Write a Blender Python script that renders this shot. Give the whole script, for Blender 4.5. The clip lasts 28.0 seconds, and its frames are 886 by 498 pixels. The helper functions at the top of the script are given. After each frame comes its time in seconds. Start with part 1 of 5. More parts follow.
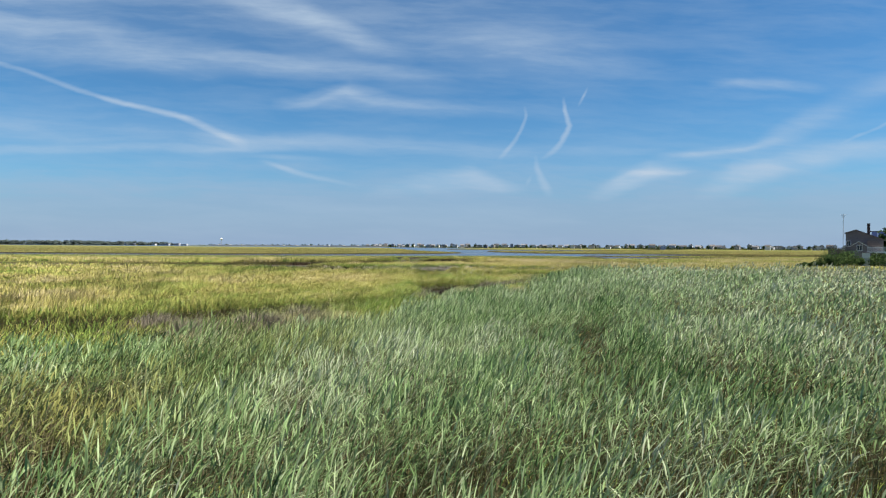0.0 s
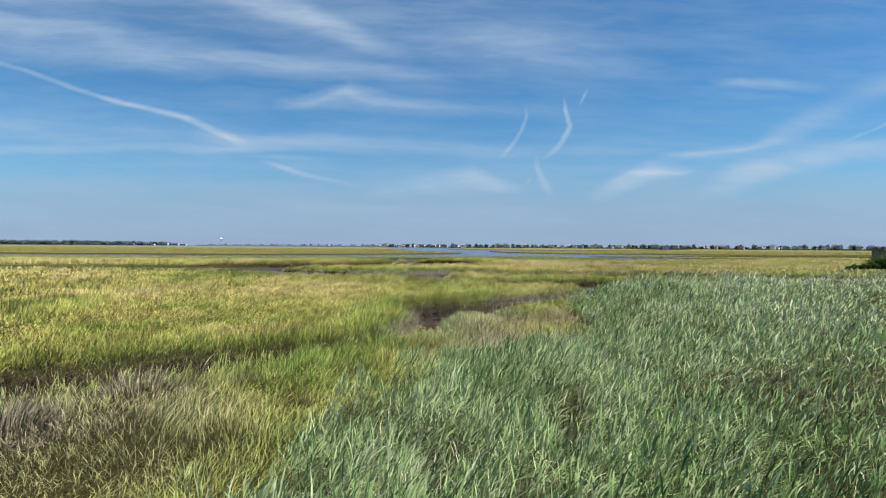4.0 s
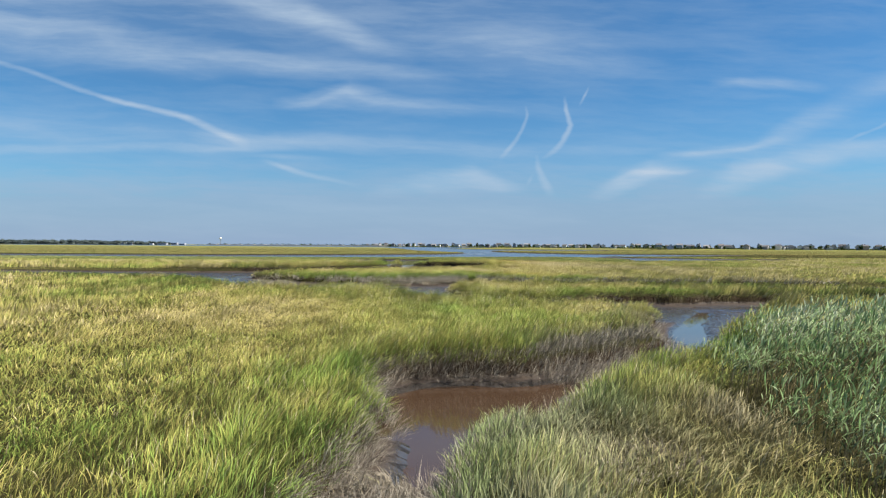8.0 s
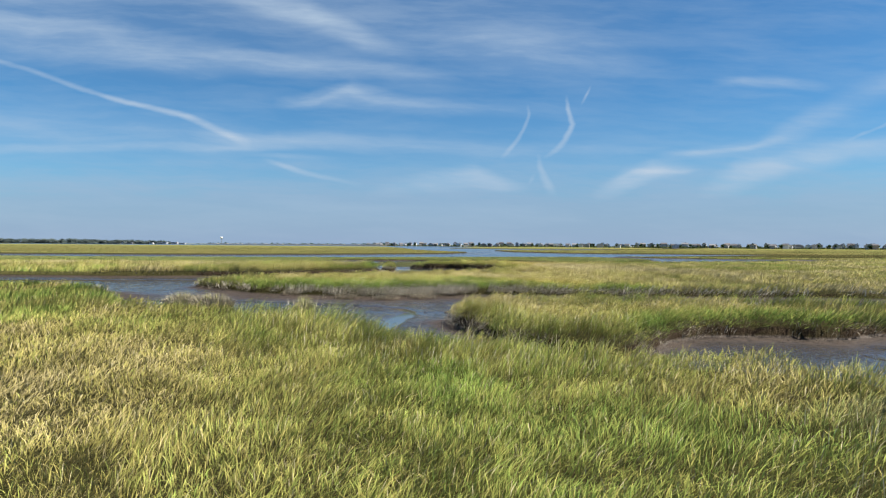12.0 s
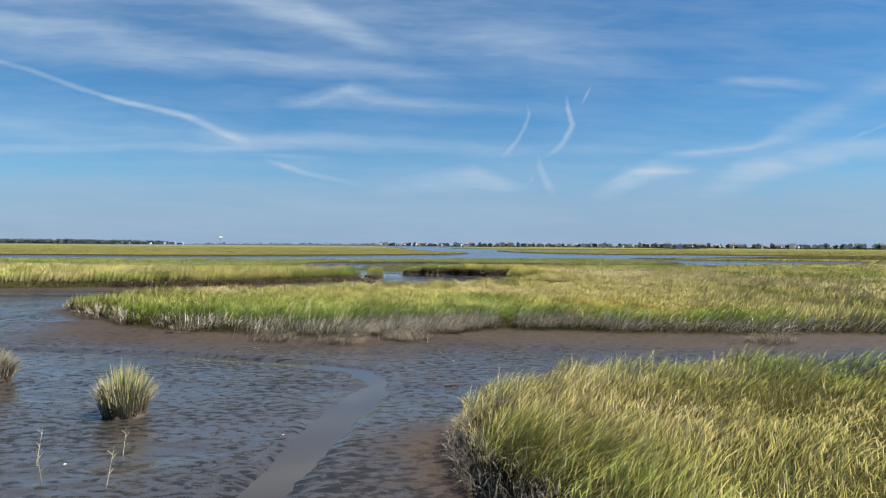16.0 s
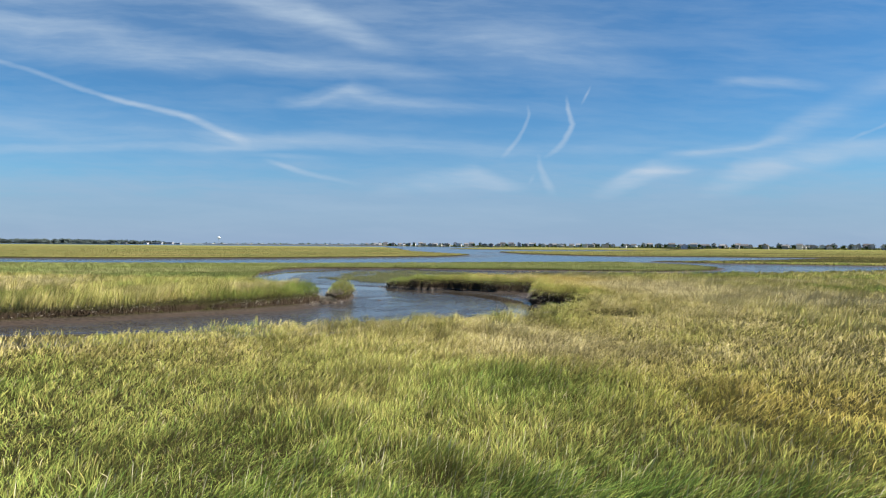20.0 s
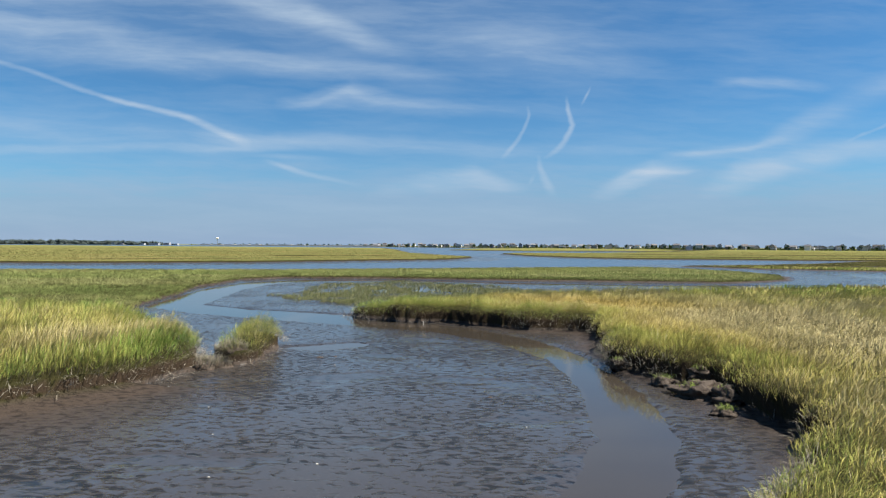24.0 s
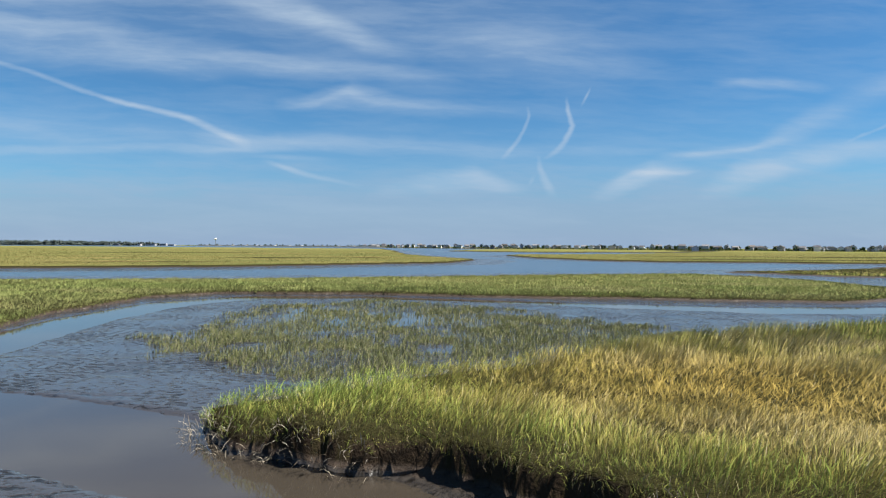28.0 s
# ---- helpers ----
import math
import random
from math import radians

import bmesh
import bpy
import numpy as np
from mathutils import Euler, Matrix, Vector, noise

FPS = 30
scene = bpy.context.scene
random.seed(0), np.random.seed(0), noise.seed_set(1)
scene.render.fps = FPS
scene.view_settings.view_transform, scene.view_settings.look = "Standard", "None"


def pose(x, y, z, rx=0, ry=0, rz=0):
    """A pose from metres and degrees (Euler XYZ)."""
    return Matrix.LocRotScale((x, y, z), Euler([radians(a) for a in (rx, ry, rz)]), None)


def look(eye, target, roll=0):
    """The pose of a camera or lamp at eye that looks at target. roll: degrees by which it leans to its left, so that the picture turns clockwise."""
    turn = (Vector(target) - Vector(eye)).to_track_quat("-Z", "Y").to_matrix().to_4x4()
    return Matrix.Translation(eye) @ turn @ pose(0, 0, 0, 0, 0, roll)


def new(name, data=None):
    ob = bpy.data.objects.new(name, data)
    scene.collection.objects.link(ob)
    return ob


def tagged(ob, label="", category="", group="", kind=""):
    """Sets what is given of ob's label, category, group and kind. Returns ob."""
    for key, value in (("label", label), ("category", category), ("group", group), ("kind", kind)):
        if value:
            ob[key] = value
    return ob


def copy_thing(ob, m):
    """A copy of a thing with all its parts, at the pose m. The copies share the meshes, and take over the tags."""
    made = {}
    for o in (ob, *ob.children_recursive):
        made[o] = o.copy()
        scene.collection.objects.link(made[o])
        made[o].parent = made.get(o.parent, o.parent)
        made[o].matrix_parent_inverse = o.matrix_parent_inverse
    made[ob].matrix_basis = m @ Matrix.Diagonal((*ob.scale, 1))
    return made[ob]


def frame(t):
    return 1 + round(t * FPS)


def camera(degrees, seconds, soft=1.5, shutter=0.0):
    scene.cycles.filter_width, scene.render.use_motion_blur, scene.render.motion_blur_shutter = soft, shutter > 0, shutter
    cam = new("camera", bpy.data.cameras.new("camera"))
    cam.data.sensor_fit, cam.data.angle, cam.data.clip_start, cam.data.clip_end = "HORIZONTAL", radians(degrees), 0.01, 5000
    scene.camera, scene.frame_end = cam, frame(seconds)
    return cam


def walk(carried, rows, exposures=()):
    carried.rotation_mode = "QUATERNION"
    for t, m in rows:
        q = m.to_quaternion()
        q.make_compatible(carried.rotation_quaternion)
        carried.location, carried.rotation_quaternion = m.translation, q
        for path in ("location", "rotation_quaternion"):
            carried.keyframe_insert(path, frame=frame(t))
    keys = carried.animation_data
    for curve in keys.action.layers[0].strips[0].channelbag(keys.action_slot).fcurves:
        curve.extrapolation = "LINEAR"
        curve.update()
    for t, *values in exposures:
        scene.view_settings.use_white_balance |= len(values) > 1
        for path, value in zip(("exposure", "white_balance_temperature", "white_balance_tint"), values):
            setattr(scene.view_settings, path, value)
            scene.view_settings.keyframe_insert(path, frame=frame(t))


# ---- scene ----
# ---------------------------------------------------------------- camera
cam = camera(70.0, 28.0, soft=1.25)
# seconds, x, y, z, pitch, yaw
ROUTE = [
    (0, 0.08, 0.00, 4.68, 89.74, 0.00),
    (1, 0.14, 3.70, 4.68, 89.74, 0.01),
    (2, 0.24, 7.65, 4.68, 89.74, 0.03),
    (3, 0.27, 11.93, 4.70, 89.73, 0.04),
    (4, 0.26, 16.40, 4.74, 89.73, 0.05),
    (5, 0.22, 20.87, 4.77, 89.72, 0.06),
    (6, 0.17, 25.36, 4.80, 89.72, 0.08),
    (7, 0.09, 29.93, 4.80, 89.71, 0.09),
    (8, -0.01, 34.72, 4.78, 89.69, 0.10),
    (9, -0.11, 39.42, 4.76, 89.67, 0.15),
    (10, -0.12, 44.03, 4.74, 89.64, 0.20),
    (11, -0.04, 49.00, 4.73, 89.62, 0.26),
    (12, 0.03, 54.40, 4.71, 89.62, 0.26),
    (13, 0.01, 59.78, 4.69, 89.62, 0.26),
    (14, -0.05, 65.19, 4.69, 89.62, 0.26),
    (15, -0.09, 70.88, 4.73, 89.62, 0.26),
    (16, -0.04, 76.78, 4.80, 89.62, 0.26),
    (17, 0.09, 82.73, 4.90, 89.62, 0.26),
    (18, 0.22, 88.86, 5.01, 89.62, 0.26),
    (19, 0.29, 95.10, 5.13, 89.62, 0.26),
    (20, 0.29, 101.43, 5.25, 89.62, 0.26),
    (21, 0.27, 107.90, 5.38, 89.63, 0.26),
    (22, 0.27, 114.63, 5.50, 89.65, 0.26),
    (23, 0.31, 121.56, 5.59, 89.66, 0.26),
    (24, 0.33, 128.64, 5.65, 89.68, 0.26),
    (25, 0.32, 135.80, 5.67, 89.69, 0.26),
    (26, 0.35, 143.12, 5.70, 89.71, 0.26),
    (27, 0.49, 150.62, 5.77, 89.73, 0.26),
    (28, 0.60, 158.44, 5.86, 89.74, 0.26),
]
LEAN = 0.37
walk(cam, [(t, pose(x, y, z, rx, 0, yaw) @ pose(0, 0, 0, 0, 0, LEAN)) for t, x, y, z, rx, yaw in ROUTE])

# ---------------------------------------------------------------- light
SUN_ELEV, SUN_AZ = 55.0, 96.0      # degrees; azimuth clockwise from +y


def sky_uv(x, y):
    """Slope coordinates of the sky about the flight's heading."""
    return (x - 788) / 1120.0, (435.0 + 0.0065 * (x - 784) - y) / 1120.0


# cirrus streaks: x, y on the sky chart, half width and strength along each
STREAKS = []
STREAKS.append([(-40, 98, 7, 0.3), (90, 140, 7, 0.55), (200, 176, 7, 0.75), (310, 202, 9, 0.95), (408, 240, 11, 0.75), (445, 252, 16, 0.0)])
STREAKS.append([(330, 240, 20, 0.0), (420, 247, 22, 0.5), (620, 252, 24, 0.42), (850, 262, 22, 0.28), (1130, 268, 10, 0.22), (1200, 270, 8, 0.0)])
STREAKS.append([(-60, 262, 14, 0.4), (200, 262, 10, 0.42), (440, 262, 9, 0.4), (560, 264, 6, 0.0)])
STREAKS.append([(-60, 48, 60, 0.45), (160, 76, 62, 0.55), (320, 108, 44, 0.62), (500, 116, 26, 0.65), (640, 124, 22, 0.5), (820, 140, 16, 0.0)])
STREAKS.append([(380, -8, 26, 0.35), (540, 30, 34, 0.5), (640, 72, 30, 0.5), (740, 106, 26, 0.0)])
STREAKS.append([(480, 182, 14, 0.0), (540, 178, 18, 0.6), (620, 168, 34, 0.72), (700, 184, 22, 0.5), (830, 197, 18, 0.34), (960, 204, 14, 0.0)])
STREAKS.append([(1250, 148, 10, 0.0), (1310, 147, 12, 0.55), (1380, 148, 14, 0.6), (1470, 156, 12, 0.0)])
STREAKS.append([(1150, 282, 10, 0.0), (1220, 276, 14, 0.45), (1340, 264, 24, 0.45), (1420, 222, 36, 0.42), (1500, 180, 38, 0.32), (1640, 130, 34, 0.25)])
STREAKS.append([(1230, 345, 20, 0.0), (1300, 318, 40, 0.7), (1400, 284, 34, 0.75), (1500, 268, 26, 0.7), (1640, 262, 26, 0.45)])
STREAKS.append([(1040, 350, 18, 0.0), (1100, 322, 30, 0.8), (1150, 304, 26, 0.85), (1230, 302, 12, 0.0)])
STREAKS.append([(640, 342, 16, 0.0), (760, 324, 24, 0.65), (840, 314, 30, 0.8), (890, 328, 18, 0.6), (940, 335, 10, 0.0)])
STREAKS.append([(462, 284, 7, 0.0), (500, 296, 7, 0.6), (560, 312, 8, 0.55), (650, 332, 8, 0.0)])
STREAKS.append([(1490, 254, 4, 0.0), (1520, 240, 5, 0.45), (1568, 222, 5, 0.4), (1640, 196, 6, 0.3)])
STREAKS.append([(420, 272, 6, 0.0), (500, 277, 8, 0.3), (600, 282, 6, 0.0)])
STREAKS.append([(700, 60, 40, 0.0), (850, 90, 60, 0.30), (1000, 110, 60, 0.26), (1200, 120, 40, 0.0)])
STREAKS.append([(-60, 0, 110, 0.20), (300, 10, 110, 0.24), (700, 24, 120, 0.32), (960, 60, 120, 0.30), (1180, 70, 90, 0.0)])
STREAKS.append([(-60, 222, 46, 0.26), (200, 230, 52, 0.28), (400, 240, 40, 0.22), (560, 250, 20, 0.0)])
STREAKS.append([(500, 186, 6, 0.0), (560, 180, 8, 0.4), (612, 160, 14, 0.28), (660, 178, 12, 0.25), (780, 190, 8, 0.0)])
STREAKS.append([(1150, 276, 6, 0.0), (1230, 274, 7, 0.5), (1320, 264, 8, 0.45), (1400, 240, 14, 0.0)])
STREAKS.append([(1080, 318, 6, 0.0), (1120, 304, 8, 0.5), (1210, 307, 6, 0.35), (1240, 305, 4, 0.0)])
# vapour trails that rise steeply: (x, y, half width, strength) from the top down
TRAILS = []
TRAILS.append([(930, 186, 4, 0.0), (931, 205, 5, 0.55), (924, 232, 6, 0.6), (900, 264, 8, 0.6), (884, 285, 7, 0.0)])
TRAILS.append([(1000, 170, 4, 0.0), (1002, 196, 6, 0.8), (1013, 222, 8, 0.9), (1002, 248, 9, 0.8), (978, 272, 12, 0.45), (960, 284, 9, 0.0)])
TRAILS.append([(1044, 152, 3, 0.0), (1036, 170, 4, 0.6), (1026, 190, 4, 0.0)])
TRAILS.append([(950, 272, 5, 0.0), (956, 300, 9, 0.6), (966, 332, 14, 0.6), (974, 350, 12, 0.0)])
TRAILS.append([(944, 308, 4, 0.0), (938, 320, 6, 0.35), (932, 330, 4, 0.0)])


def build_world():
    w = bpy.data.worlds.new("sky")
    w.use_nodes = True
    scene.world = w
    nt = w.node_tree
    nt.nodes.clear()

    def node(kind, *values):
        n = nt.nodes.new(kind)
        for k, v in enumerate(values):
            if isinstance(v, bpy.types.NodeSocket):
                nt.links.new(v, n.inputs[k])
            elif v is not None:
                n.inputs[k].default_value = v
        return n

    def calc(op, a, b=0.0, c=0.0, clamp=False):
        n = node("ShaderNodeMath", a, b, c)
        n.operation, n.use_clamp = op, clamp
        return n.outputs[0]

    def blend(f, a, b):
        n = nt.nodes.new("ShaderNodeMix")
        n.data_type = 'RGBA'
        for k, v in ((0, f), (6, a), (7, b)):
            if isinstance(v, bpy.types.NodeSocket):
                nt.links.new(v, n.inputs[k])
            else:
                n.inputs[k].default_value = v
        return n.outputs[2]

    way = node("ShaderNodeTexCoord").outputs["Generated"]
    sep = node("ShaderNodeSeparateXYZ", way)
    depth = calc('MAXIMUM', calc('ABSOLUTE', sep.outputs[1]), 0.05)
    u0 = calc('DIVIDE', sep.outputs[0], depth)
    v0 = calc('DIVIDE', sep.outputs[2], depth)
    plane = node("ShaderNodeCombineXYZ", u0, calc('MULTIPLY', v0, 2.6), 0.0).outputs[0]
    curl = node("ShaderNodeTexNoise", plane)
    curl.inputs["Scale"].default_value, curl.inputs["Detail"].default_value = 7.0, 5.0
    off = node("ShaderNodeSeparateXYZ", curl.outputs["Color"])
    u = calc('ADD', u0, calc('MULTIPLY', calc('SUBTRACT', off.outputs[0], 0.5), 0.020))
    v = calc('ADD', v0, calc('MULTIPLY', calc('SUBTRACT', off.outputs[1], 0.5), 0.020))
    fibre = node("ShaderNodeTexNoise", node("ShaderNodeCombineXYZ", calc('ADD', calc('MULTIPLY', u, 1.4), calc('MULTIPLY', v, 2.2)), calc('MULTIPLY', v, 9.0), 0.3).outputs[0])
    fibre.inputs["Scale"].default_value, fibre.inputs["Detail"].default_value, fibre.inputs["Roughness"].default_value = 3.2, 7.0, 0.62
    wisp = calc('MAXIMUM', calc('MULTIPLY_ADD', fibre.outputs["Fac"], 1.8, 0.08), 0.1)

    def band(points, upright):
        ramp = nt.nodes.new("ShaderNodeValToRGB")
        ramp.color_ramp.interpolation = 'LINEAR'
        rows = []
        for x, y, half, strength in points:
            a, b = sky_uv(x, y)
            if upright:
                rows.append((b / 0.5, (a + 0.8) / 1.6, half / 1120.0 / 0.08, strength))
            else:
                rows.append(((a + 0.8) / 1.6, b / 0.5 + 0.05, half / 1120.0 / 0.08, strength))
        rows.sort()
        el = ramp.color_ramp.elements
        while len(el) < len(rows):
            el.new(0.5)
        for e, (p, r, g, s) in zip(el, rows):
            e.position, e.color = p, (r, g, s, 1)
        along_it = calc('DIVIDE', v0, 0.5) if upright else calc('DIVIDE', calc('ADD', u0, 0.8), 1.6)
        nt.links.new(along_it, ramp.inputs[0])
        rgb = node("ShaderNodeSeparateColor", ramp.outputs[0])
        here = calc('DIVIDE', calc('ADD', u, 0.8), 1.6) if upright else calc('MULTIPLY_ADD', v, 2.0, 0.05)
        span = 1.6 if upright else 0.5
        d = calc('DIVIDE', calc('MULTIPLY', calc('SUBTRACT', here, rgb.outputs[0]), span / 0.08), calc('MAXIMUM', rgb.outputs[1], 0.01))
        bell = calc('SUBTRACT', 1.0, calc('MULTIPLY', d, d), clamp=True)
        return calc('MULTIPLY', calc('MULTIPLY', bell, bell), rgb.outputs[2])

    total = None
    for points in STREAKS:
        c = band(points, False)
        total = c if total is None else calc('ADD', total, c)
    thin = None
    for points in TRAILS:
        c = band(points, True)
        thin = c if thin is None else calc('ADD', thin, c)
    veil = calc('MULTIPLY', calc('SUBTRACT', fibre.outputs["Fac"], 0.40, clamp=True), 0.9)
    cloud = calc('ADD', calc('MULTIPLY', total, wisp), veil)
    cloud = calc('ADD', cloud, calc('MULTIPLY', thin, calc('MULTIPLY_ADD', off.outputs[2], 1.0, 0.45)))
    cloud = calc('MULTIPLY', cloud, 0.62, clamp=True)
    sky = nt.nodes.new("ShaderNodeTexSky")
    sky.sky_type = 'NISHITA'
    sky.sun_disc = False
    sky.sun_elevation, sky.sun_rotation = radians(SUN_ELEV), radians(SUN_AZ)
    sky.air_density, sky.dust_density, sky.ozone_density = 1.0, 0.0, 3.0
    tone = nt.nodes.new("ShaderNodeMix")
    tone.data_type, tone.blend_type = 'RGBA', 'MULTIPLY'
    tone.inputs[0].default_value = 1.0
    nt.links.new(sky.outputs[0], tone.inputs[6])
    tone.inputs[7].default_value = SKY_TONE
    # pale haze low down
    low = calc('SUBTRACT', 1.0, calc('DIVIDE', v0, 0.22), clamp=True)
    bank = calc('MULTIPLY', calc('SUBTRACT', calc('ADD', 0.128, calc('MULTIPLY', calc('SUBTRACT', fibre.outputs["Fac"], 0.5), 0.10)), v0), 18.0, clamp=True)
    low = calc('ADD', calc('MULTIPLY', calc('POWER', low, 1.3), 0.62), calc('MULTIPLY', bank, 0.36), clamp=True)
    base = blend(low, tone.outputs[2], HAZE)
    mixed = blend(cloud, base, CLOUD)
    bg = node("ShaderNodeBackground", mixed, SKY_POWER)
    out = nt.nodes.new("ShaderNodeOutputWorld")
    nt.links.new(bg.outputs[0], out.inputs["Surface"])


SKY_POWER = 0.0452
SKY_TONE = (0.46, 0.85, 1.085, 1)
HAZE = (3.02, 4.16, 5.95, 1)
CLOUD = (4.9, 6.1, 7.5, 1)
build_world()
sun_data = bpy.data.lights.new("sun", 'SUN')
sun_data.energy, sun_data.angle, sun_data.color = 5.0, radians(0.53), (1.0, 0.95, 0.87)
sun = new("sun", sun_data)
sx, sy, sz = (math.sin(radians(SUN_AZ)) * math.cos(radians(SUN_ELEV)),
              math.cos(radians(SUN_AZ)) * math.cos(radians(SUN_ELEV)), math.sin(radians(SUN_ELEV)))
sun.matrix_world = look((sx * 100, sy * 100, sz * 100), (0, 0, 0))
scene.view_settings.exposure = 1.15


# ---------------------------------------------------------------- materials
class Nodes:
    """Short hand for a node material."""

    def __init__(self, name, rough=0.6, spec=0.3):
        self.mat = bpy.data.materials.new(name)
        self.mat.use_nodes = True
        self.nt = self.mat.node_tree
        self.bsdf = self.nt.nodes["Principled BSDF"]
        self.bsdf.inputs["Roughness"].default_value = rough
        self.bsdf.inputs["Specular IOR Level"].default_value = spec

    def node(self, kind, **inputs):
        n = self.nt.nodes.new(kind)
        for k, v in inputs.items():
            self.put(n.inputs[int(k[1:]) if k[0] == "i" and k[1:].isdigit() else k.replace("_", " ")], v)
        return n

    def put(self, socket, v):
        if isinstance(v, bpy.types.NodeSocket):
            self.nt.links.new(v, socket)
        else:
            socket.default_value = v

    def math(self, op, a, b=0.0, c=0.0, clamp=False):
        n = self.node("ShaderNodeMath", i0=a, i1=b, i2=c)
        n.operation, n.use_clamp = op, clamp
        return n.outputs[0]

    def position(self):
        return self.node("ShaderNodeNewGeometry").outputs["Position"]

    def scaled(self, v, xyz):
        n = self.node("ShaderNodeVectorMath", i0=v, i1=xyz)
        n.operation = 'MULTIPLY'
        return n.outputs[0]

    def noise(self, v, scale, detail=4.0, rough=0.55, distort=0.0):
        n = self.node("ShaderNodeTexNoise", Vector=v, Scale=scale, Detail=detail, Roughness=rough, Distortion=distort)
        return n.outputs["Fac"]

    def ramp(self, v, stops):
        n = self.node("ShaderNodeValToRGB", Fac=v)
        el = n.color_ramp.elements
        while len(el) < len(stops):
            el.new(0.5)
        for e, (p, c) in zip(el, stops):
            e.position, e.color = p, (c, c, c, 1) if isinstance(c, (int, float)) else (*c, 1)
        return n.outputs["Color"]

    def mix(self, f, a, b, kind="RGBA", blend='MIX'):
        n = self.nt.nodes.new("ShaderNodeMix")
        n.data_type = kind
        n.blend_type = blend
        k = {"RGBA": 6, "FLOAT": 2}[kind]
        self.put(n.inputs[0], f)
        self.put(n.inputs[k], (*a, 1) if isinstance(a, tuple) and len(a) == 3 else a)
        self.put(n.inputs[k + 1], (*b, 1) if isinstance(b, tuple) and len(b) == 3 else b)
        return n.outputs[{"RGBA": 2, "FLOAT": 0}[kind]]

    def bump(self, h, strength, distance):
        return self.node("ShaderNodeBump", Height=h, Strength=strength, Distance=distance).outputs[0]

    def set(self, **kw):
        for k, v in kw.items():
            self.put(self.bsdf.inputs[k.replace("_", " ")], (*v, 1) if isinstance(v, tuple) and len(v) == 3 else v)
        return self.mat


def ground_material():
    m = Nodes("marsh_ground", 0.6, 0.5)
    p = m.position()
    sep = m.node("ShaderNodeSeparateXYZ", Vector=p)
    z = sep.outputs["Z"]
    flat = m.scaled(p, (0.55, 1.0, 0.0))
    ripple = m.noise(flat, 4.6, 3.0, 0.58, 0.35)
    fine = m.noise(p, 11.0, 4.0, 0.6)
    broad = m.noise(p, 0.22, 3.0, 0.5)
    # mud: grey-brown silt low down, warmer brown on the banks
    silt = m.mix(fine, (0.026, 0.0235, 0.0215), (0.057, 0.050, 0.045))
    # level wet skin broken by small pits and lumps
    skin = m.math('MULTIPLY_ADD', m.math('SUBTRACT', broad, 0.5), 0.35, ripple)
    skin = m.node("ShaderNodeMapRange", Value=skin, From_Min=0.33, From_Max=0.52)
    skin.interpolation_type = 'SMOOTHSTEP'
    skin = skin.outputs[0]
    wet = skin
    silt = m.mix(skin, (0.011, 0.0098, 0.0085), silt)
    bank = m.mix(skin, (0.022, 0.016, 0.012), m.mix(fine, (0.029, 0.021, 0.0155), (0.066, 0.048, 0.035)))
    up = m.math('MULTIPLY', m.math('SUBTRACT', z, 0.080), 10.0, clamp=True)
    mud = m.mix(up, silt, bank)
    # thatch and peat on the platforms
    thatch = m.mix(m.noise(p, 5.0, 5.0, 0.65), (0.014, 0.0135, 0.006), (0.046, 0.042, 0.017))
    high = m.math('MULTIPLY', m.math('SUBTRACT', z, 0.26), 8.0, clamp=True)
    steep = m.node("ShaderNodeSeparateXYZ", Vector=m.node("ShaderNodeNewGeometry").outputs["Normal"]).outputs["Z"]
    peat = m.math('MULTIPLY', m.math('SUBTRACT', 0.80, steep), 3.0, clamp=True)
    thatch = m.mix(peat, thatch, m.mix(fine, (0.018, 0.013, 0.009), (0.050, 0.036, 0.024)))
    col = m.mix(high, mud, thatch)
    # distant marsh reads as a sward, with the tints of the meadow
    tint = m.ramp(m.noise(m.scaled(p, (0.35, 1.0, 0.0)), 0.035, 5.0, 0.6), [(0.35, (0.105, 0.120, 0.040)), (0.52, (0.150, 0.145, 0.050)), (0.68, (0.195, 0.155, 0.060))])
    wide = m.math('MAXIMUM', m.math('MULTIPLY', m.math('SUBTRACT', sep.outputs["Y"], 235.0), 0.05, clamp=True),
                  m.math('MULTIPLY', m.math('SUBTRACT', m.math('ABSOLUTE', sep.outputs["X"]), 36.0), 0.012, clamp=True))
    turf = m.math('SUBTRACT', z, m.math('MULTIPLY_ADD', m.math('MULTIPLY', m.math('SUBTRACT', sep.outputs["Y"], 292.0), 0.2, clamp=True), 0.27, 0.36))
    turf = m.math('MULTIPLY', turf, 8.0, clamp=True)
    col = m.mix(m.math('MULTIPLY', wide, turf), col, tint)
    pool = m.math('MULTIPLY', m.math('SUBTRACT', m.noise(m.scaled(p, (0.6, 1.0, 0.0)), 0.30, 3.0, 0.5), 0.56), 12.0, clamp=True)
    wet = m.math('MULTIPLY', wet, m.math('SUBTRACT', 1.0, up))
    rough = m.mix(wet, m.mix(up, 0.42, 0.66, "FLOAT"), 0.10, "FLOAT")
    rough = m.mix(m.math('MULTIPLY', pool, m.math('SUBTRACT', 1.0, up)), rough, 0.12, "FLOAT")
    rough = m.mix(high, rough, 0.9, "FLOAT")
    h = m.math('ADD', m.math('MULTIPLY', m.math('SUBTRACT', 1.0, m.math('MULTIPLY', pool, 0.9)), skin), m.math('MULTIPLY', fine, m.math('MULTIPLY_ADD', up, 0.8, 0.12)))
